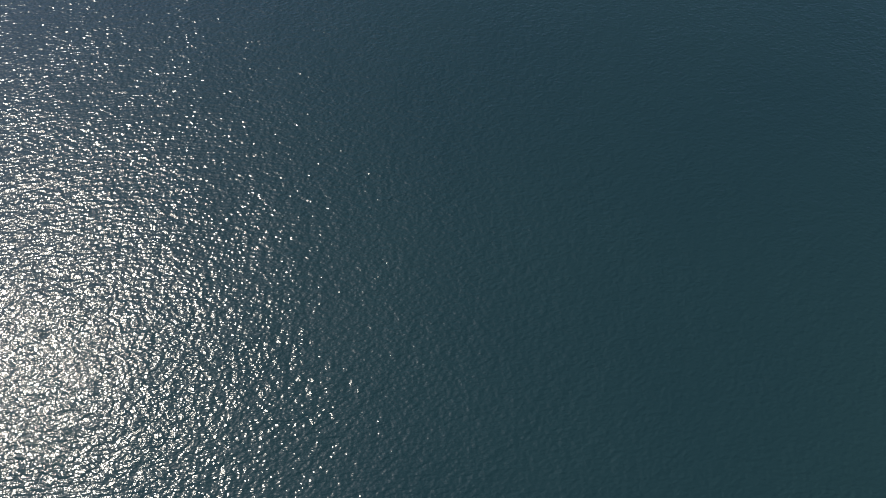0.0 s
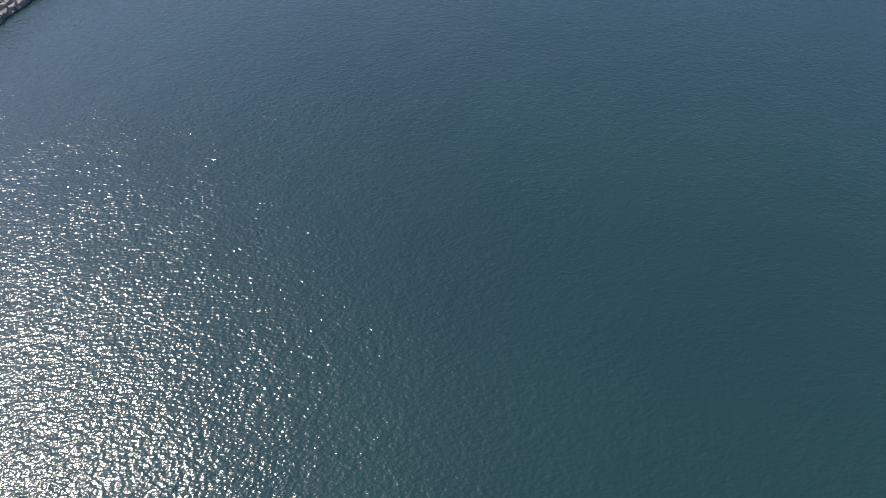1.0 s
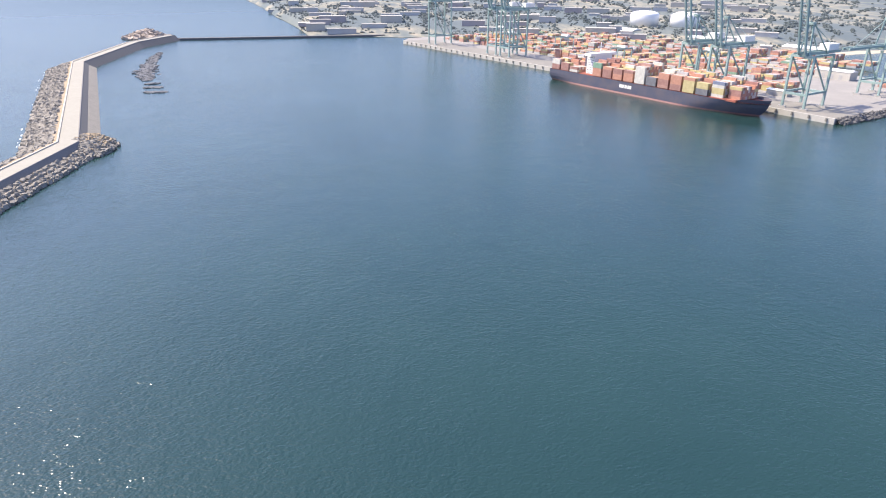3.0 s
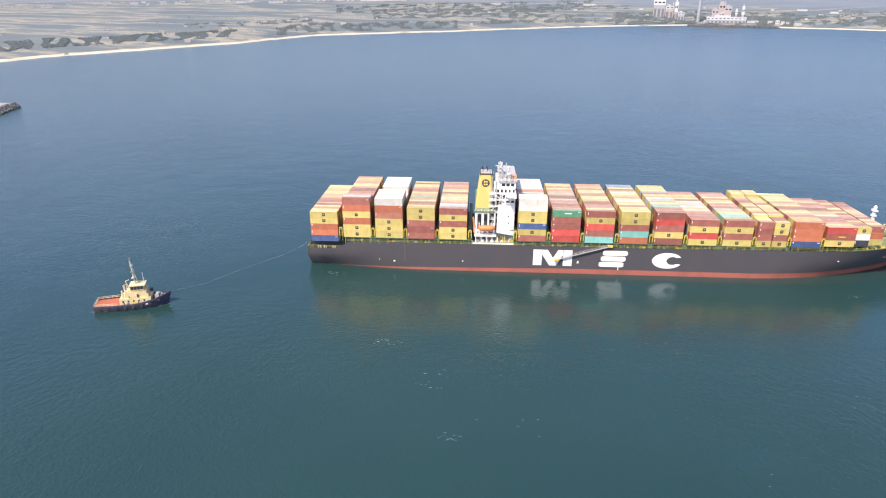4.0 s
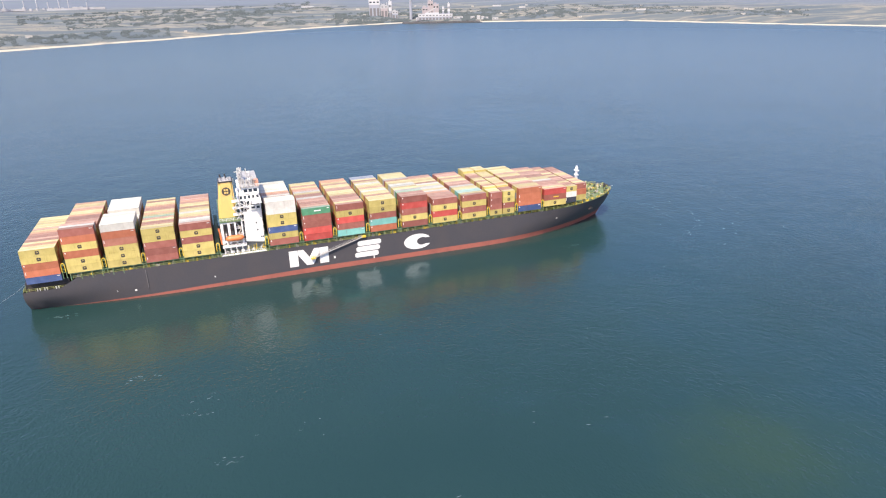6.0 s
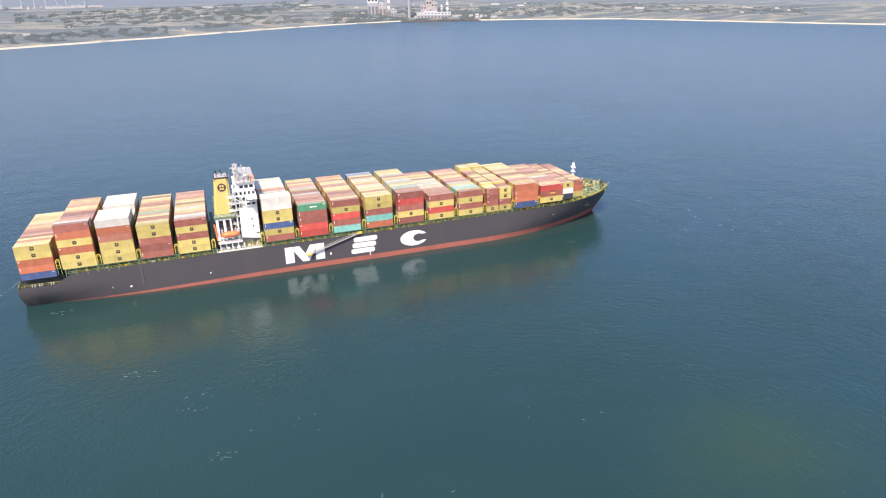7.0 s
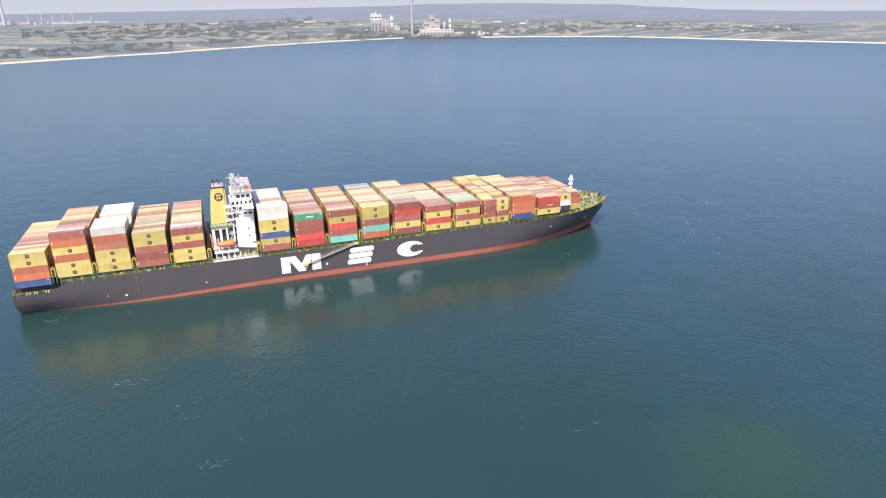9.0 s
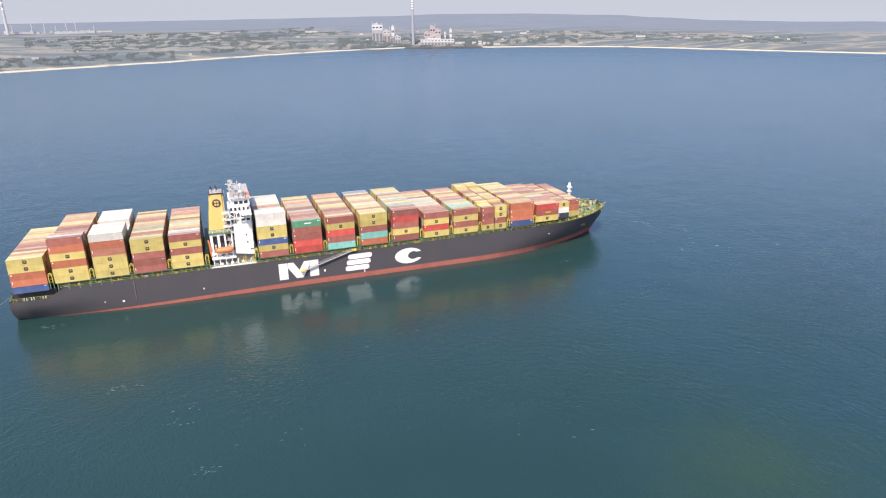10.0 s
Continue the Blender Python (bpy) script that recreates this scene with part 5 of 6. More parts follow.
def spit_rocks(p0, p1, wide0, wide1, n):
    """Flat rocks awash along a line, with the half-width going from wide0 to wide1."""
    for _ in range(n):
        t = rr.random()
        p = Vector(p0).lerp(Vector(p1), t)
        p += Vector((rr.uniform(-3, 3), rr.gauss(0, 0.5) * (wide0 + (wide1 - wide0) * t)))
        s = rr.uniform(1.0, 2.6)
        m = Matrix.Translation((p.x, p.y, -0.55)) @ Euler([rr.uniform(-0.12, 0.12), rr.uniform(-0.12, 0.12), rr.uniform(0, 3)]).to_matrix().to_4x4()
        box(bm, -s * 1.6, -s, -1, s * 1.6, s, rr.uniform(0.5, 1.3), m)


spit_rocks((-657, -393), (-656, -376), 0.4, 0.4, 40)
spit_rocks((-688, -399), (-687, -385), 0.6, 0.6, 40)
spit_rocks((-713, -402), (-712, -391), 1.0, 1.0, 36)
spit_rocks((-735, -404), (-800, -416), 4, 11, 200)
spit_rocks((-800, -416), (-870, -424), 11, 7, 260)
spit_rocks((-870, -424), (-1008, -428), 7, 2, 260)
tagged(part("rock_spit", bm, SPIT_ROCK), "low dark rock spit just above the water", "rocks", kind="stuff")

# ---------------- terminal ----------------
Q0 = Vector((-379, 181))
QD = Vector((-0.948, -0.317)).normalized()
QN = Vector((-0.317, 0.948)).normalized()


def on_quay(s, d, z=0.0):
    p = Q0 + QD * s + QN * d
    return Vector((p.x, p.y, z))


def prism(outline, z0, z1):
    bm = bmesh.new()
    lo = [bm.verts.new((p[0], p[1], z0)) for p in outline]
    hi = [bm.verts.new((p[0], p[1], z1)) for p in outline]
    bm.faces.new(hi)
    for k in range(len(outline)):
        j = (k + 1) % len(outline)
        bm.faces.new((lo[k], lo[j], hi[j], hi[k]))
    bmesh.ops.recalc_face_normals(bm, faces=bm.faces)
    return bm


QZ = 4.5
APRON = paint("oil_stained_apron", (0.195, 0.185, 0.165), 0.9, wear=0.25, scale=0.04, dirt=(0.14, 0.135, 0.125), fine=0.5)
quay = tagged(part("quay", prism([on_quay(0, 0), on_quay(725, 0), on_quay(760, 30), on_quay(780, 420), on_quay(330, 420), on_quay(90, 250), on_quay(30, 242), on_quay(-14, 228), on_quay(-2, 110)], -2, QZ), ASPHALT), "weathered concrete container quay", "quay", kind="structure")
part("apron", prism([on_quay(1, 1), on_quay(722, 1), on_quay(722, 46), on_quay(2, 46)], QZ + 0.004, QZ + 0.03), APRON, quay, "pale concrete apron")
part("quay_face", prism([on_quay(-0.5, -0.6), on_quay(725, -0.6), on_quay(725, 0.6), on_quay(-0.5, 0.6)], -1, QZ + 0.5), CONCRETE, quay)
for k in range(48):
    p = on_quay(6 + k * 15, -1.2)
    part("fender", boxed(-0.7, -0.6, 1.6, 0.7, 0.6, QZ, m=Matrix.Translation((p.x, p.y, 0)) @ Euler((0, 0, math.atan2(QD.y, QD.x))).to_matrix().to_4x4()), APRON, quay)
QROT = Euler((0, 0, math.atan2(QD.y, QD.x))).to_matrix().to_4x4()
# rock edge of the short side
bm = bmesh.new()
e0, e1, e2 = on_quay(0, 4), on_quay(-2, 110), on_quay(-15, 229)
for _ in range(900):
    t, u = rr.random(), rr.random()
    p = (e0.lerp(e1, t / 0.45) if t < 0.45 else e1.lerp(e2, (t - 0.45) / 0.55)) + Vector((6.5 * u, 0.5 * u, 0))
    s = rr.uniform(0.6, 1.4)
    m = Matrix.Translation((p.x, p.y, (QZ - 0.5) * (1 - u))) @ Euler([rr.uniform(-0.6, 0.6) for _ in range(3)]).to_matrix().to_4x4()
    box(bm, -s, -s, -s, s, s, s, m)
tagged(part("rock_edge", bm, WALL, quay), kind="stuff")

# crane green lightened and greyed to carry the haze over the harbour
CRANE_GREEN = paint("hazed_green_crane_paint", (0.25, 0.35, 0.33), 0.6, wear=0.15, scale=0.15, dirt=(0.26, 0.28, 0.27))


def gantry_crane(s, d, raised=True, h=46.0):
    """Ship-to-shore crane; local x along the quay, local y towards the water; h is the height of the girder."""
    e = thing("gantry_crane", "tall haze-paled green ship-to-shore gantry crane on the quay", "crane", "quay cranes", Matrix.Translation(on_quay(s, d, QZ)) @ QROT)
    leg = bmesh.new()
    box(leg, -0.9, -0.9, 1.4, 0.9, 0.9, h)
    lm = mesh_of("leg", leg, CRANE_GREEN)
    for x in (-10, 10):
        for y in (0, -30):
            o = part("leg", lm, None, e)
            o.location = (x, y, 0)
            part("wheel_bogie", boxed(x - 3.4, y - 0.8, 0.03, x + 3.4, y + 0.8, 1.7), STEEL_GREY, e)
    for y in (0, -30):
        for z in (12, h - 2):
            part("sill_beam", boxed(-10, y - 0.8, z, 10, y + 0.8, z + 2), CRANE_GREEN, e)
    for x in (-10, 10):
        bm = bmesh.new()
        for z in (13, h - 1):
            box(bm, x - 0.7, -30, z, x + 0.7, 0, z + 1.8)
        beam(bm, (x, -29, 14), (x, -1, h - 2), 1.0)
        part("portal_frame", bm, CRANE_GREEN, e)
    bm = bmesh.new()
    for x in (-3.2, 3.2):
        box(bm, x - 0.6, -52, h, x + 0.6, 4, h + 2.6)
    for k in range(9):
        box(bm, -3.2, -50 + k * 6.5, h + 0.2, 3.2, -49.2 + k * 6.5, h + 1)
    part("girder", bm, CRANE_GREEN, e)
    bm = bmesh.new()
    hinge = Vector((0, 4, h + 1.5))
    end = hinge + (Vector((0, 15, 56)) if raised else Vector((0, 58, 0)))
    for x in (-3.0, 3.0):
        beam(bm, hinge + Vector((x, 0, 0)), end + Vector((x, 0, 0)), 1.2, 2.2)
    for k in range(9):
        p = hinge.lerp(end, (k + 0.5) / 9)
        beam(bm, p + Vector((-3, 0, 0)), p + Vector((3, 0, 0)), 0.6)
        if k:
            q = hinge.lerp(end, (k - 0.5) / 9)
            beam(bm, q + Vector((-3, 0, 0)), p + Vector((3, 0, 0)), 0.4)
    part("boom", bm, CRANE_GREEN, e, "raised lattice boom" if raised else "lowered boom")
    bm = bmesh.new()
    for x in (-4.5, 4.5):
        beam(bm, (x, 0, h), (x * 0.4, -2, h + 26), 1.2)
        beam(bm, (x, -30, h), (x * 0.4, -3, h + 26), 0.8)
    box(bm, -2.5, -4, h + 25, 2.5, 0, h + 27)
    beam(bm, (0, -3, h + 26.5), (0, -50, h + 2.6), 0.4)
    beam(bm, (0, -1, h + 26.5), hinge.lerp(end, 0.8), 0.4)
    part("apex_frame", bm, CRANE_GREEN, e)
    part("machinery_house", boxed(-4.5, -46, h + 2.6, 4.5, -30, h + 8), WHITE, e, "pale machinery house")
    part("operator_cab", boxed(-1.5, -8, h - 3.4, 1.5, -5, h - 0.4), WHITE, e)
    for k in range(8):
        bm = bmesh.new()
        beam(bm, (10.8, -30 + (2 if k % 2 else -2), 2 + k * 5.4), (10.8, -30 + (-2 if k % 2 else 2), 7.4 + k * 5.4), 0.6, 0.2)
        part("stair_flight", bm, CRANE_GREEN, e)
    return e


for s, d, high in ((44, 12, 46), (126, 12, 46), (160, 12, 46), (462, 12, 62), (492, 12, 62), (652, 12, 66)):
    gantry_crane(s, d, True, high)
gantry_crane(43, 140, False)

# yard stacks
yard = []
rng = random.Random(31)
for bs in range(60, 720, 15):
    for blk in range(9):
        d0 = 78 + blk * 36
        if d0 > 95 and bs < 150 or rng.random() < 0.12:
            continue
        hgt = rng.choice((1, 2, 2, 3, 3, 4))
        for row in range(8):
            for tier in range(max(1, hgt + rng.choice((-1, 0, 0)))):
                yard.append((rng.choice("OOOSSSRRYYYLLLG"), bs, d0 + row * 2.75, tier * 2.6, 12.19, 2.6))
yard += [(rng.choice("OOSR"), 26 + (k % 3) * 13, 205 + (k // 3 % 7) * 2.8, (k // 21) * 2.6, 12.19, 2.6) for k in range(63)]
flat = Matrix(((QD.x, QN.x, 0, Q0.x), (QD.y, QN.y, 0, Q0.y), (0, 0, 1, QZ + 0.01), (0, 0, 0, 1)))
fill_mesh("yard_containers", "rows of orange, red and brown containers stacked in the terminal yard", yard, flat, palette=HAZED)
# straddle and yard cranes far back in the yard
for s, d in ((330, 100), (480, 140), (560, 100), (250, 170), (650, 150)):
    e = thing("yard_crane", "green rubber-tyred yard crane over container stacks", "crane", "yard cranes", Matrix.Translation(on_quay(s, d, QZ)) @ QROT)
    for x in (-6, 6):
        bm = bmesh.new()
        for y in (-12, 14):
            box(bm, x - 0.5, y - 0.5, 0.03, x + 0.5, y + 0.5, 20)
        box(bm, x - 0.6, -12, 19, x + 0.6, 14, 21)
        part("portal_frame", bm, CRANE_GREEN, e)
    part("trolley", boxed(-6.5, -3, 21, 6.5, 2, 23.4), WHITE, e)
# sheds and workshops behind the yard
for s, d, w, l, h in ((120, 225, 40, 16, 9), (260, 405, 60, 24, 11), (420, 408, 80, 22, 10), (600, 404, 50, 24, 12), (90, 66, 22, 9, 5), (180, 62, 14, 7, 4)):
    e = thing("warehouse", "low pale metal-roofed terminal shed", "building", "terminal sheds", Matrix.Translation(on_quay(s, d, QZ)) @ QROT)
    part("wall", boxed(-w / 2, -l / 2, 0.01, w / 2, l / 2, h), CONCRETE, e)
    bm = bmesh.new()
    loft(bm, [[(x, -l / 2 - 0.5, h), (x, 0, h + l * 0.12), (x, l / 2 + 0.5, h), (x, 0, h - 0.1)] for x in (-w / 2 - 0.5, w / 2 + 0.5)])
    part("roof", bm, WHITE, e, "pale metal roof")
    for k in range(3):
        part("door", boxed(-w / 4 + k * w / 4 - 2, l / 2, 0.01, -w / 4 + k * w / 4 + 2, l / 2 + 0.15, h * 0.6), STEEL_GREY, e)

# berthed ship beside the quay
BERTH = Matrix(((-QD.x, -QN.x * -1, 0, 0), (-QD.y, -QN.y * -1, 0, 0), (0, 0, 1, 0), (0, 0, 0, 1)))
stern = on_quay(305, -44)
BERTH = Matrix.Translation((stern.x, stern.y, 0)) @ BERTH
# red and navy of the moored hull, both lifted to imitate haze
HAZED_RED = paint("hazed_red_antifouling", (0.38, 0.20, 0.18), 0.7)
NAVY = paint("navy_hull_paint", (0.075, 0.08, 0.115), 0.45, wear=0.1, scale=0.1)
L2, H2 = 262.0, 20.0
berthed = thing("container_ship", "navy-hulled container ship moored alongside the quay", "ship", at=BERTH)
part("hull_side", hull_strip([1.6, 5, 8, 12.4], L2, H2, 12.4, lambda u: 12.4 + (2.5 * min(1, (u - 232) / 16) if u > 232 else 0)), NAVY, berthed, "navy painted hull")
part("boot_topping", hull_strip([-2.5, 0, 1.6], L2, H2, 12.4), HAZED_RED, berthed, "boot-topping in haze-paled red")
part("deck", deck_mesh(L2, H2, 12.4, 11.7), RUST_RED, berthed)
bm = bmesh.new()
box(bm, 108, -0.08, 6.2, 114, 0.05, 9.4)
box(bm, 115, -0.08, 6.2, 118, 0.05, 9.4)
box(bm, 119, -0.08, 6.2, 124, 0.05, 9.4)
part("painted_shape", bm, MARK_WHITE, berthed, "white plain bars on the hull")
part("accommodation_block", boxed(52, 7, 11.7, 63, 33, 32), WHITE, berthed, "white accommodation block")
part("wheelhouse", boxed(54, 0.5, 32, 63.5, 39.5, 34.6), WHITE, berthed)
for k in range(7):
    for j in range(5):
        part("window", boxed(53.5 + j * 2.0, 6.92, 14.0 + k * 2.6, 54.3 + j * 2.0, 7.05, 14.9 + k * 2.6), WINDOW, berthed)
part("funnel", boxed(41, 15, 11.7, 49, 25, 34), NAVY, berthed)
bm = bmesh.new()
beam(bm, (58, 20, 34.6), (58, 20, 45), 0.8, sides=8)
box(bm, 57.5, 16, 40, 58.5, 24, 40.6)
part("radar_mast", bm, WHITE, berthed)
fill2 = []
rng = random.Random(44)
NEAR2 = ["RRWW", "RRR", "WR", "OOOGG", "RRRO", "OORR", "OOOR", "WWWWWW", "KKK", "SRROO", "RROOO", "YYYYO", "KKYY", "WYYWB", "ORRY", "RRYY"]
xs2 = [4, 18.6, 33] + [68 + 14.6 * k for k in range(12)]
for x, near in zip(xs2, NEAR2):
    taper = 0.0 if x < 205 else (x - 205) * 0.28
    for row in range(16):
        y = 0.3 + taper + row * 2.45
        if y > 2 * H2 - 2.6 - taper:
            continue
        n = len(near) if row < 3 else max(2, len(near) + rng.choice((-1, 0, 0, 1)))
        for tier in range(n):
            key = near[tier] if row == 0 else rng.choice("OOSRRYYWWL")
            fill2.append((key, x, y, 13.1 + tier * 2.7, 12.19, 2.75))
part("hatch_coaming", boxed(3, 2, 11.5, 240, 2 * H2 - 2, 13.1), RUST_RED, berthed)
fill_mesh("berthed_ship_containers", "white, orange and red containers loaded on the moored ship", fill2, BERTH, palette=HAZED)

# ---------------- far shore ----------------
PALE_BLD = paint("pale_plaster", (0.43, 0.43, 0.43), 0.8, wear=0.1, scale=0.05)
PALE_WHITE = paint("weathered_white_cladding", (0.50, 0.50, 0.50), 0.7, wear=0.15, scale=0.04, dirt=(0.40, 0.39, 0.38))
BROWN_BLD = paint("brown_industrial_cladding", (0.36, 0.32, 0.32), 0.8, wear=0.15, scale=0.05)
CHIM = paint("grey_concrete_chimney", (0.30, 0.32, 0.36), 0.85, wear=0.1, scale=0.02)
CHIM_RED = paint("faded_grey_band", (0.30, 0.30, 0.32), 0.8)
FAR_WOOD = paint("distant_pine_wood", (0.085, 0.105, 0.105), 0.95, wear=0.3, scale=0.03, dirt=(0.07, 0.085, 0.09), fine=0.2)


def stand(az, r, sink=0.6):
    return at_bearing(az, r, land_height(az, r) - sink) 


def facing(az, r, sink=0.6):
    """A frame on the ground whose local -y faces the hub of the bay."""
    return Matrix.Translation(stand(az, r, sink)) @ pose(0, 0, 0, 0, 0, az)


def block_building(az, r, w, dpt, h, mat, label, group="far buildings", windows=0):
    e = thing("building", label, "building", group, facing(az, r))
    part("wall", boxed(-w / 2, -dpt / 2, 0, w / 2, dpt / 2, h), mat, e)
    part("roof", boxed(-w / 2 - 0.4, -dpt / 2 - 0.4, h, w / 2 + 0.4, dpt / 2 + 0.4, h + 1.0), CONCRETE, e)
    for k in range(windows):
        x = -w / 2 + (k + 0.5) * w / windows
        part("window", boxed(x - w / windows * 0.2, -dpt / 2 - 0.2, h * 0.5, x + w / windows * 0.2, -dpt / 2 + 0.2, h * 0.65), WINDOW, e)
    return e


# power station on the headland
ch = thing("chimney", "very tall grey concrete power station chimney", "chimney", at=facing(-17.25, 2900))
bm = bmesh.new()
rings = []
for z in np.linspace(0, 235, 12):
    rad = 6.3 - 2.4 * z / 235
    rings.append([(rad * math.cos(a), rad * math.sin(a), z) for a in np.linspace(0, math.tau, 16, endpoint=False)])
loft(bm, rings)
part("shaft", bm, CHIM, ch)
for k in range(18):
    z = 139 + k * 4.9
    rad = 6.3 - 2.4 * z / 235 + 0.15
    bm = bmesh.new()
    loft(bm, [[(rad * math.cos(a), rad * math.sin(a), zz) for a in np.linspace(0, math.tau, 16, endpoint=False)] for zz in (z, z + 4.7)])
    part("band", bm, MARK_WHITE if k % 2 else CHIM_RED, ch)
def plant_block(az, r, w, dpt, low, high, base_mat, top_mat, stacks=0, label="boxy power station hall with a pale upper storey"):
    """A hall with a dull lower part, a pale upper storey with a window strip, a stepped roof and short vents."""
    e = thing("building", label, "building", "power station", facing(az, r))
    part("lower_wall", boxed(-w / 2, -dpt / 2, 0, w / 2, dpt / 2, low), base_mat, e)
    up_ = part("upper_storey", boxed(-w / 2 - 0.5, -dpt / 2 - 0.5, low, w / 2 + 0.5, dpt / 2 + 0.5, high), top_mat, e)
    part("roof", boxed(-w / 2 - 1, -dpt / 2 - 1, high, w / 2 + 1, dpt / 2 + 1, high + 1.2), CHIM, e)
    part("plant_room", boxed(-w * 0.3, -dpt * 0.3, high + 1.2, w * 0.1, dpt * 0.3, high + 5.5), top_mat, e)
    n = max(2, int(w / 14))
    for k in range(n):
        x = -w / 2 + (k + 0.5) * w / n
        part("window", boxed(x - w / n * 0.3, -dpt / 2 - 0.8, low + (high - low) * 0.35, x + w / n * 0.3, -dpt / 2 - 0.4, low + (high - low) * 0.6), WINDOW, up_)
        part("bay_opening", boxed(x - w / n * 0.32, -dpt / 2 - 0.25, 1.0, x + w / n * 0.32, -dpt / 2 + 0.1, low * 0.7), CASING_GREY, e)
    for k in range(stacks):
        bm = bmesh.new()
        x = -w * 0.4 + k * w * 0.8 / max(1, stacks - 1)
        beam(bm, (x, 0, high), (x, 0, high + 9 + 4 * (k % 2)), 2.4, sides=8)
        part("vent_stack", bm, top_mat, e)
    return e


for spec in ((-14.25, 3000, 46, 28, 46, 68, CHIM, PALE_WHITE, 3), (-15.05, 2985, 30, 24, 34, 46, BROWN_BLD, PALE_BLD, 2), (-15.55, 2960, 12, 12, 28, 66, CHIM, PALE_WHITE, 0), (-15.95, 2930, 24, 20, 20, 30, CHIM, PALE_BLD, 0),
             (-19.3, 2845, 140, 16, 13, 23, CHIM, PALE_WHITE, 0), (-20.42, 2860, 9, 10, 30, 60, CHIM, PALE_WHITE, 0), (-19.95, 2868, 7, 9, 30, 46, CHIM, PALE_WHITE, 0), (-18.2, 2850, 50, 16, 8, 13, CHIM, PALE_BLD, 0)):
    plant_block(*spec)
for spec in ((-18.45, 2890, 24, 26, 30, 48, BROWN_BLD, BROWN_BLD, 0), (-18.9, 2892, 22, 26, 44, 70, BROWN_BLD, BROWN_BLD, 2), (-19.35, 2885, 24, 24, 36, 58, BROWN_BLD, BROWN_BLD, 0)):
    plant_block(*spec, label="brown tall boiler house of a power station")
for az_, r_, w, h in ((-21.2, 2860, 40, 7), (-22.4, 2840, 16, 9), (-22.9, 2830, 14, 14), (-23.25, 2828, 12, 10), (-23.6, 2825, 10, 8), (-24.3, 2820, 24, 6)):
    block_building(az_, r_, w, 12, h, PALE_BLD, "small pale service building beside a power station", "power station", 2)
# coal conveyor gallery
e = thing("conveyor_gallery", "sloping white conveyor gallery at the power station", "conveyor", at=facing(-19.0, 2850))
bm = bmesh.new()
beam(bm, (-60, 0, 8), (20, 0, 50), 3.5, 3)
part("gallery", bm, PALE_BLD, e)
for x in (-40, -14, 12):
    bm = bmesh.new()
    beam(bm, (x, 0, 0), (x, 0, 8 + (x + 60) * 0.52), 2.2)
    part("trestle", bm, CHIM, e)
# rocky dark mole below the power station
bm = bmesh.new()
rr = random.Random(77)
for _ in range(260):
    p = at_bearing(rr.uniform(-23.0, -16.6), 2745 + rr.uniform(-22, 30), 0)
    s = rr.uniform(3, 8)
    box(bm, p.x - s, p.y - s, -1, p.x + s, p.y + s, rr.uniform(2, 7))
tagged(part("rocky_shore", bm, WALL), "dark rocky shore edge below the power station", "rocks", kind="stuff")

# second tall chimney farther inland, banded above
wt = thing("chimney", "tall pale banded industrial chimney standing inland", "chimney", at=facing(12.9, 3600))
bm = bmesh.new()
loft(bm, [[(rad * math.cos(a), rad * math.sin(a), z) for a in np.linspace(0, math.tau, 14, endpoint=False)] for z, rad in ((0, 6.5), (80, 5.2), (230, 3.6))])
part("shaft", bm, PALE_BLD, wt)
for k in range(9):
    z = 105 + k * 13
    rad = 6.5 - 2.9 * z / 230 + 0.25
    bm = bmesh.new()
    loft(bm, [[(rad * math.cos(a), rad * math.sin(a), zz) for a in np.linspace(0, math.tau, 14, endpoint=False)] for zz in (z, z + 6)])
    part("band", bm, CHIM if k % 2 else WHITE, wt)

# refinery and long sheds inland
for k in range(16):
    az_ = 13.4 - k * 0.40
    e = thing("storage_tank", "white cylindrical storage tank of a distant refinery", "tank", "refinery tanks", facing(az_, 3640 + (k % 3) * 50))
    bm = bmesh.new()
    rad, h = 5 + (k * 7 % 4), 7 + (k * 3 % 4) * 1.5
    bmesh.ops.create_cone(bm, cap_ends=True, segments=20, radius1=rad, radius2=rad, depth=h, matrix=Matrix.Translation((0, 0, h / 2)))
    part("shell", bm, PALE_BLD, e)
for az_, r_, w, h in ((12.2, 3650, 110, 8), (9.0, 3640, 130, 8), (7.7, 3650, 90, 9), (6.6, 3680, 50, 7), (-1.2, 3450, 50, 6), (-8.8, 3500, 60, 7), (-26.5, 3300, 30, 6), (-24.4, 3400, 40, 6), (-36, 3100, 40, 6)):
    block_building(az_, r_, w, 24, h, PALE_BLD, "long low pale industrial shed on the plain", "far sheds")
for az_, h in ((9.2, 58), (10.6, 44), (9.9, 34), (7.4, 28), (11.4, 40), (12.6, 36), (8.6, 46)):
    e = thing("stack", "slim flare stack of a distant refinery", "stack", "refinery stacks", facing(az_, 3630))
    bm = bmesh.new()
    beam(bm, (0, 0, 0), (0, 0, h), 3.2, sides=8)
    beam(bm, (0, 0, h), (0, 0, h + 4), 4.0, sides=8)
    part("shaft", bm, PALE_BLD, e)
# scattered small houses near the shore
rng = random.Random(91)
for _ in range(44):
    az_ = rng.uniform(14, 44)
    r_ = min(3500, coast(az_)[0] + 1750) + rng.uniform(-120, 120)
    block_building(az_, r_, rng.uniform(10, 44), rng.uniform(10, 24), rng.uniform(4, 10), rng.choice([PALE_BLD, PALE_BLD, CONCRETE]), "pale works building in an inland industrial estate", "industrial estate")
for _ in range(40):
    az_ = rng.uniform(-50, 44)
    r_ = coast(az_)[0] + rng.uniform(60, 700)
    block_building(az_, r_, rng.uniform(8, 18), rng.uniform(7, 11), rng.uniform(4, 6), CONCRETE, "small pale farmhouse behind the shore", "shore houses")

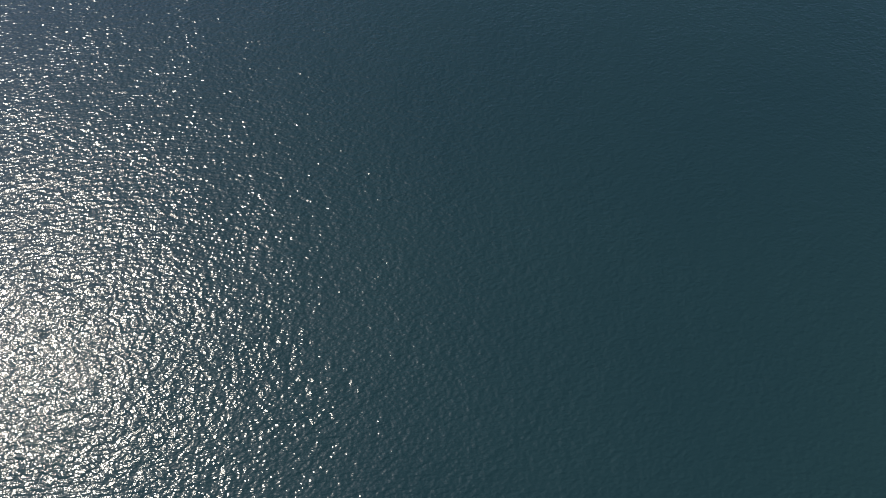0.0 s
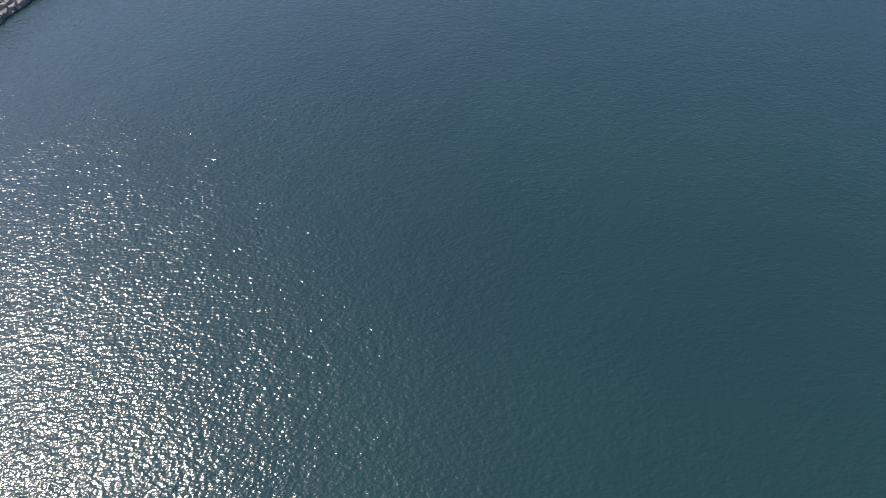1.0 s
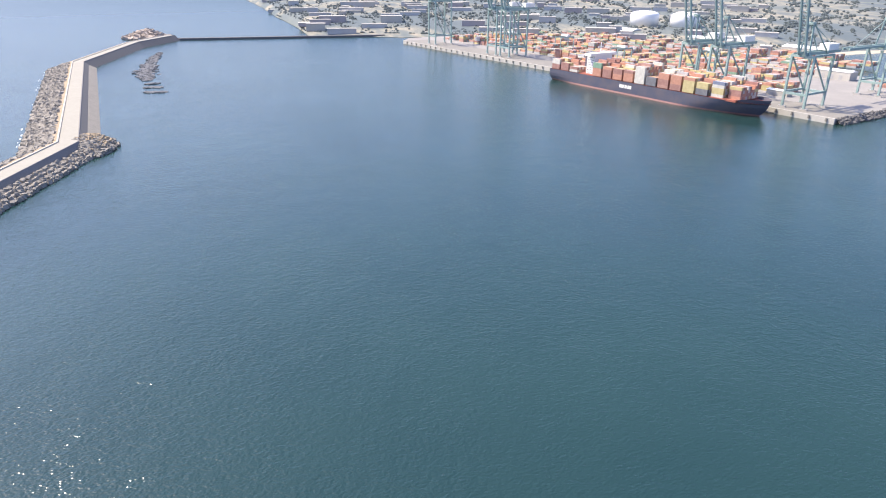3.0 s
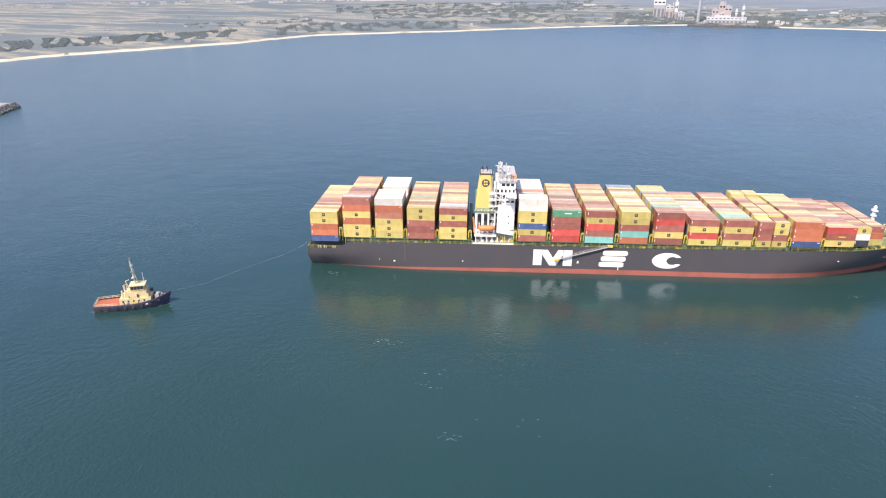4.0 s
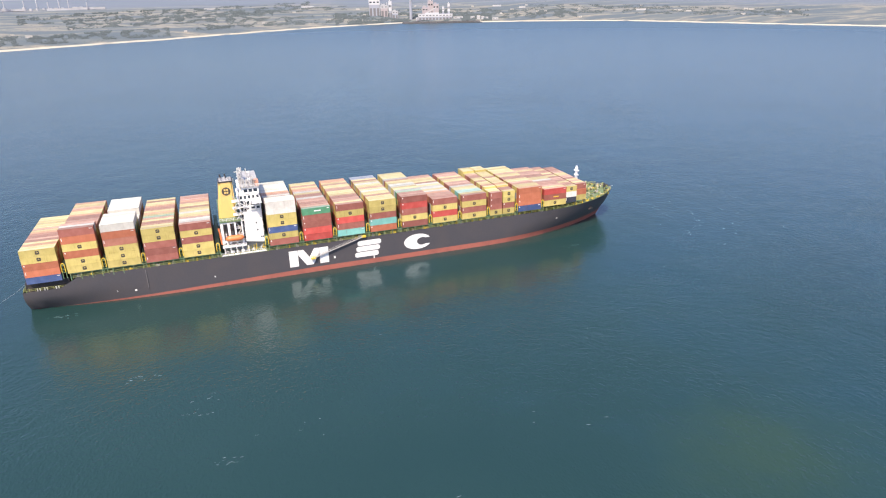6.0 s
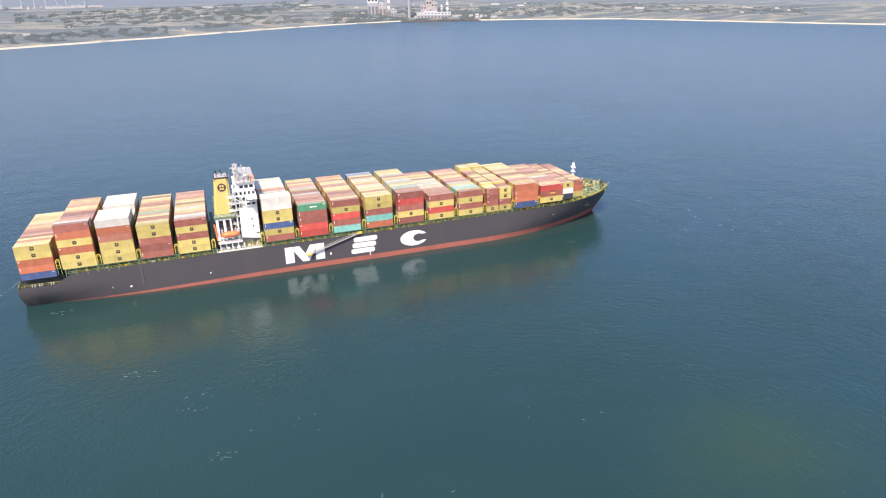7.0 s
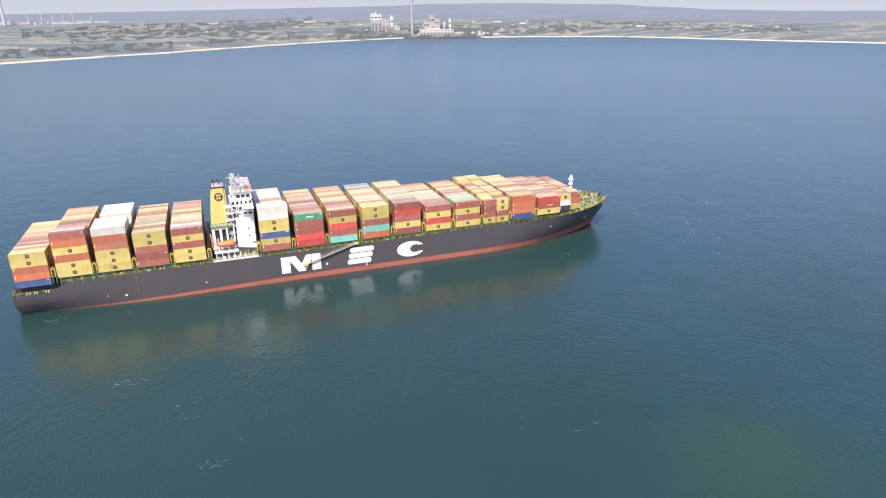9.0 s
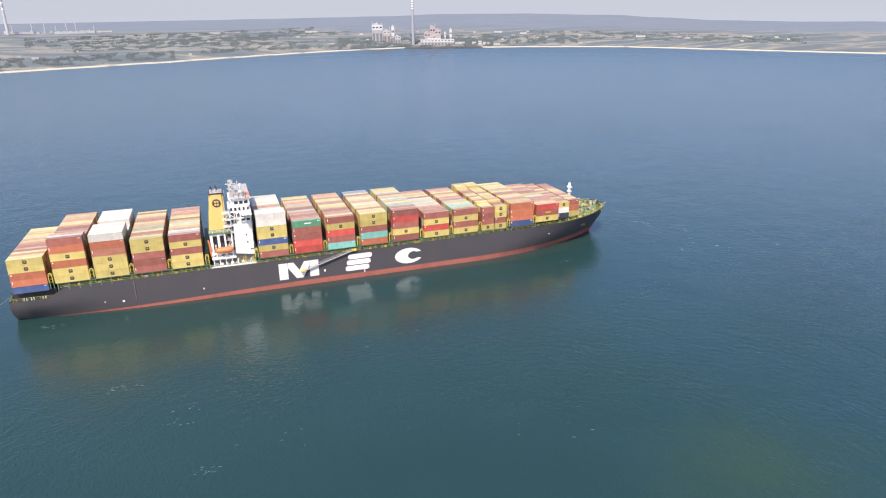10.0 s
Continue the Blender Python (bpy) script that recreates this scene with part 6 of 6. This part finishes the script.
# west side of the harbour: tanks, sheds and town
for az_ in (59.3, 56.2):
    e = thing("storage_tank", "very large white domed gas tank behind the terminal", "tank", "gas tanks", facing(az_, 1385))
    bm = bmesh.new()
    rings = [[(rad * math.cos(a), rad * math.sin(a), z) for a in np.linspace(0, math.tau, 36, endpoint=False)] for z, rad in ((0, 27), (21, 27), (24, 25), (26.5, 18), (27.8, 9), (28.2, 1))]
    loft(bm, rings)
    part("shell", bm, WHITE, e, smooth=True)
for _ in range(110):
    az_ = rng.uniform(50, 90)
    r_ = coast(az_)[0] + 30 + 900 * rng.random() ** 1.3
    if 53 < az_ < 62 and 1300 < r_ < 1480:
        continue
    block_building(az_, r_, rng.uniform(14, 55), rng.uniform(10, 24), rng.uniform(5, 13), rng.choice([PALE_BLD, BROWN_BLD, CONCRETE, PALE_BLD]), "low pale harbour building on the western shore", "harbour buildings")

# woods: many small uneven crowns along the plain
wood_verts, wood_faces = [], []


def wood_patch(az0, az1, d0, d1, n, rr, s0=2.5, s1=6):
    for _ in range(n * 7):
        az_ = rr.uniform(az0, az1)
        d_ = max(38.0, rr.uniform(d0 - 0.3 * (d1 - d0), d1 + 0.3 * (d1 - d0)))
        if noise.noise((az_ * 1.3, d_ * 0.008, d0)) + rr.uniform(-0.12, 0.12) < 0.04:
            continue
        p = stand(az_, coast(az_)[0] + d_)
        s = 0.42 * rr.uniform(s0, s1)
        base = len(wood_verts)
        for z, q in ((0, 0.8), (0.7, 1.0), (1.25, 0.5)):
            for k in range(5):
                a = (k + 0.5 * z) * math.tau / 5
                w = q * s * rr.uniform(0.7, 1.3)
                wood_verts.append((p.x + w * math.cos(a), p.y + w * math.sin(a), p.z + z * s * rr.uniform(0.85, 1.15)))
        for ring in (0, 5):
            for k in range(5):
                j = (k + 1) % 5
                wood_faces.append((base + ring + k, base + ring + j, base + ring + 5 + j, base + ring + 5 + k))
        wood_faces.append(tuple(range(base + 10, base + 15)))


rr = random.Random(8)
wood_patch(20, 40, 130, 230, 1100, rr, 3, 7)
wood_patch(2, 17, 110, 270, 900, rr)
wood_patch(-6, 9, 520, 720, 900, rr, 3, 7)
wood_patch(14, 24, 420, 520, 260, rr)
wood_patch(-14, 0, 200, 420, 800, rr)
wood_patch(-12, 6, 750, 900, 500, rr, 4, 8)
wood_patch(-16, -5, 120, 180, 160, rr)
wood_patch(-31, -20, 150, 380, 900, rr, 3, 7)
wood_patch(-48, -27, 330, 640, 1000, rr, 3, 7)
wood_patch(-24, -11, 60, 420, 1500, rr, 4, 9)
wood_patch(-9, 12, 900, 1250, 900, rr, 4, 8)
wood_patch(-30, 30, 40, 700, 700, rr, 2, 4)
wood_patch(40, 90, 60, 500, 1300, rr, 3, 7)
wood_patch(40, 92, 600, 1800, 1800, rr, 5, 11)
wood_mesh = bpy.data.meshes.new("far_woods")
wood_mesh.from_pydata(wood_verts, [], wood_faces)
wood_mesh.materials.append(FAR_WOOD)
tagged(part("far_woods", wood_mesh, None), "dark green pine woods and scrub on the far coast", "trees", kind="stuff")

# surf along the seaward foot of the breakwater
SURF = paint("white_surf", (0.42, 0.47, 0.50), 0.8, wear=0.3, scale=0.4, dirt=(0.25, 0.32, 0.35))
rr = random.Random(14)
bm = bmesh.new()
for (p0, p1), n, w0, w1 in (((BW[0], BW[1]), 130, 36.5, 29.0), ((BW[1], BW[2]), 16, 29.0, 33.5)):
    p0, p1 = Vector(p0), Vector(p1)
    dd = (p1 - p0).normalized()
    nn = Vector((dd.y, -dd.x))
    for _ in range(n):
        f = rr.random()
        c = p0.lerp(p1, f) - nn * (w0 + (w1 - w0) * f + abs(rr.gauss(0, 1.8)))
        l, w = rr.uniform(1.0, 4.5), rr.uniform(0.2, 0.8)
        ring = [bm.verts.new((c.x + dd.x * l * math.cos(t) + nn.x * w * math.sin(t) * rr.uniform(0.4, 1.4), c.y + dd.y * l * math.cos(t) + nn.y * w * math.sin(t) * rr.uniform(0.4, 1.4), 0.05)) for t in np.linspace(0, math.tau, 9, endpoint=False)]
        bm.faces.new(ring)
tagged(part("surf", bm, SURF), "white surf along the foot of the breakwater", "foam", kind="stuff")

# foam streaks left on the water
FOAM = paint("thin_sea_foam", (0.20, 0.26, 0.28), 0.7, wear=0.3, scale=0.5, dirt=(0.06, 0.10, 0.11))
rr = random.Random(3)
bm = bmesh.new()


def fleck(x, y, a, l, w):
    """One ragged sliver of foam lying on the water."""
    ring = []
    for k in range(8):
        t = k * math.tau / 8
        u, v = l * math.cos(t) * rr.uniform(0.7, 1.2), w * math.sin(t) * rr.uniform(0.3, 1.5)
        ring.append(bm.verts.new((x + math.cos(a) * u - math.sin(a) * v, y + math.sin(a) * u + math.cos(a) * v, 0.03)))
    bm.faces.new(ring)


for cx, cy, n, spread in ((27, -65, 16, 6), (53, -117, 12, 5), (44, -92, 8, 5), (-4, -6, 16, 5), (215, -16, 8, 5), (-88, -50, 14, 4), (-64, -42, 14, 4), (46, -85, 6, 9), (150, -130, 6, 22), (190, -95, 6, 26), (120, -62, 8, 22), (232, -60, 8, 16), (98, -150, 6, 16), (75, -110, 6, 14)):
    for _ in range(n):
        fleck(cx + rr.gauss(0, spread * 0.5), cy + rr.gauss(0, spread * 0.18), rr.uniform(-0.5, 0.7), rr.uniform(0.15, 0.8), rr.uniform(0.03, 0.10))
# wavelets thrown off by the bow, in loose arcs ahead of the ship
for radius, n in ((26, 18), (40, 20), (58, 16), (80, 10)):
    for _ in range(n):
        a = rr.uniform(-1.25, 0.55)
        r = radius * rr.gauss(1.0, 0.05)
        fleck(262 + r * math.cos(a), 14 + r * math.sin(a), a + math.pi / 2 + rr.gauss(0, 0.25), rr.uniform(0.25, 1.3), rr.uniform(0.03, 0.09))
tagged(part("sea_foam", bm, FOAM), "thin drifting streaks of pale sea foam", "foam", kind="stuff")

# armour cubes on the inner slope, the nearest as pieces of their own
rr = random.Random(12)
a, b = Vector(BW[0]), Vector(BW[1])
d = (b - a).normalized()
nrm = Vector((d.y, -d.x))
for k in range(75):
    for row in range(4):
        p = a + d * (300 + k * 3.15 + rr.uniform(-0.7, 0.7)) + nrm * (13.7 + row * 2.6 + rr.uniform(-0.7, 0.7))
        o = part("armour_cube", cube_meshes[rr.randrange(6)], None, breakwater)
        o.matrix_world = Matrix.Translation((p.x, p.y, 4.9 - row * 1.3)) @ Euler([rr.uniform(-0.5, 0.5), rr.uniform(-0.5, 0.5), rr.uniform(0, 3)]).to_matrix().to_4x4()
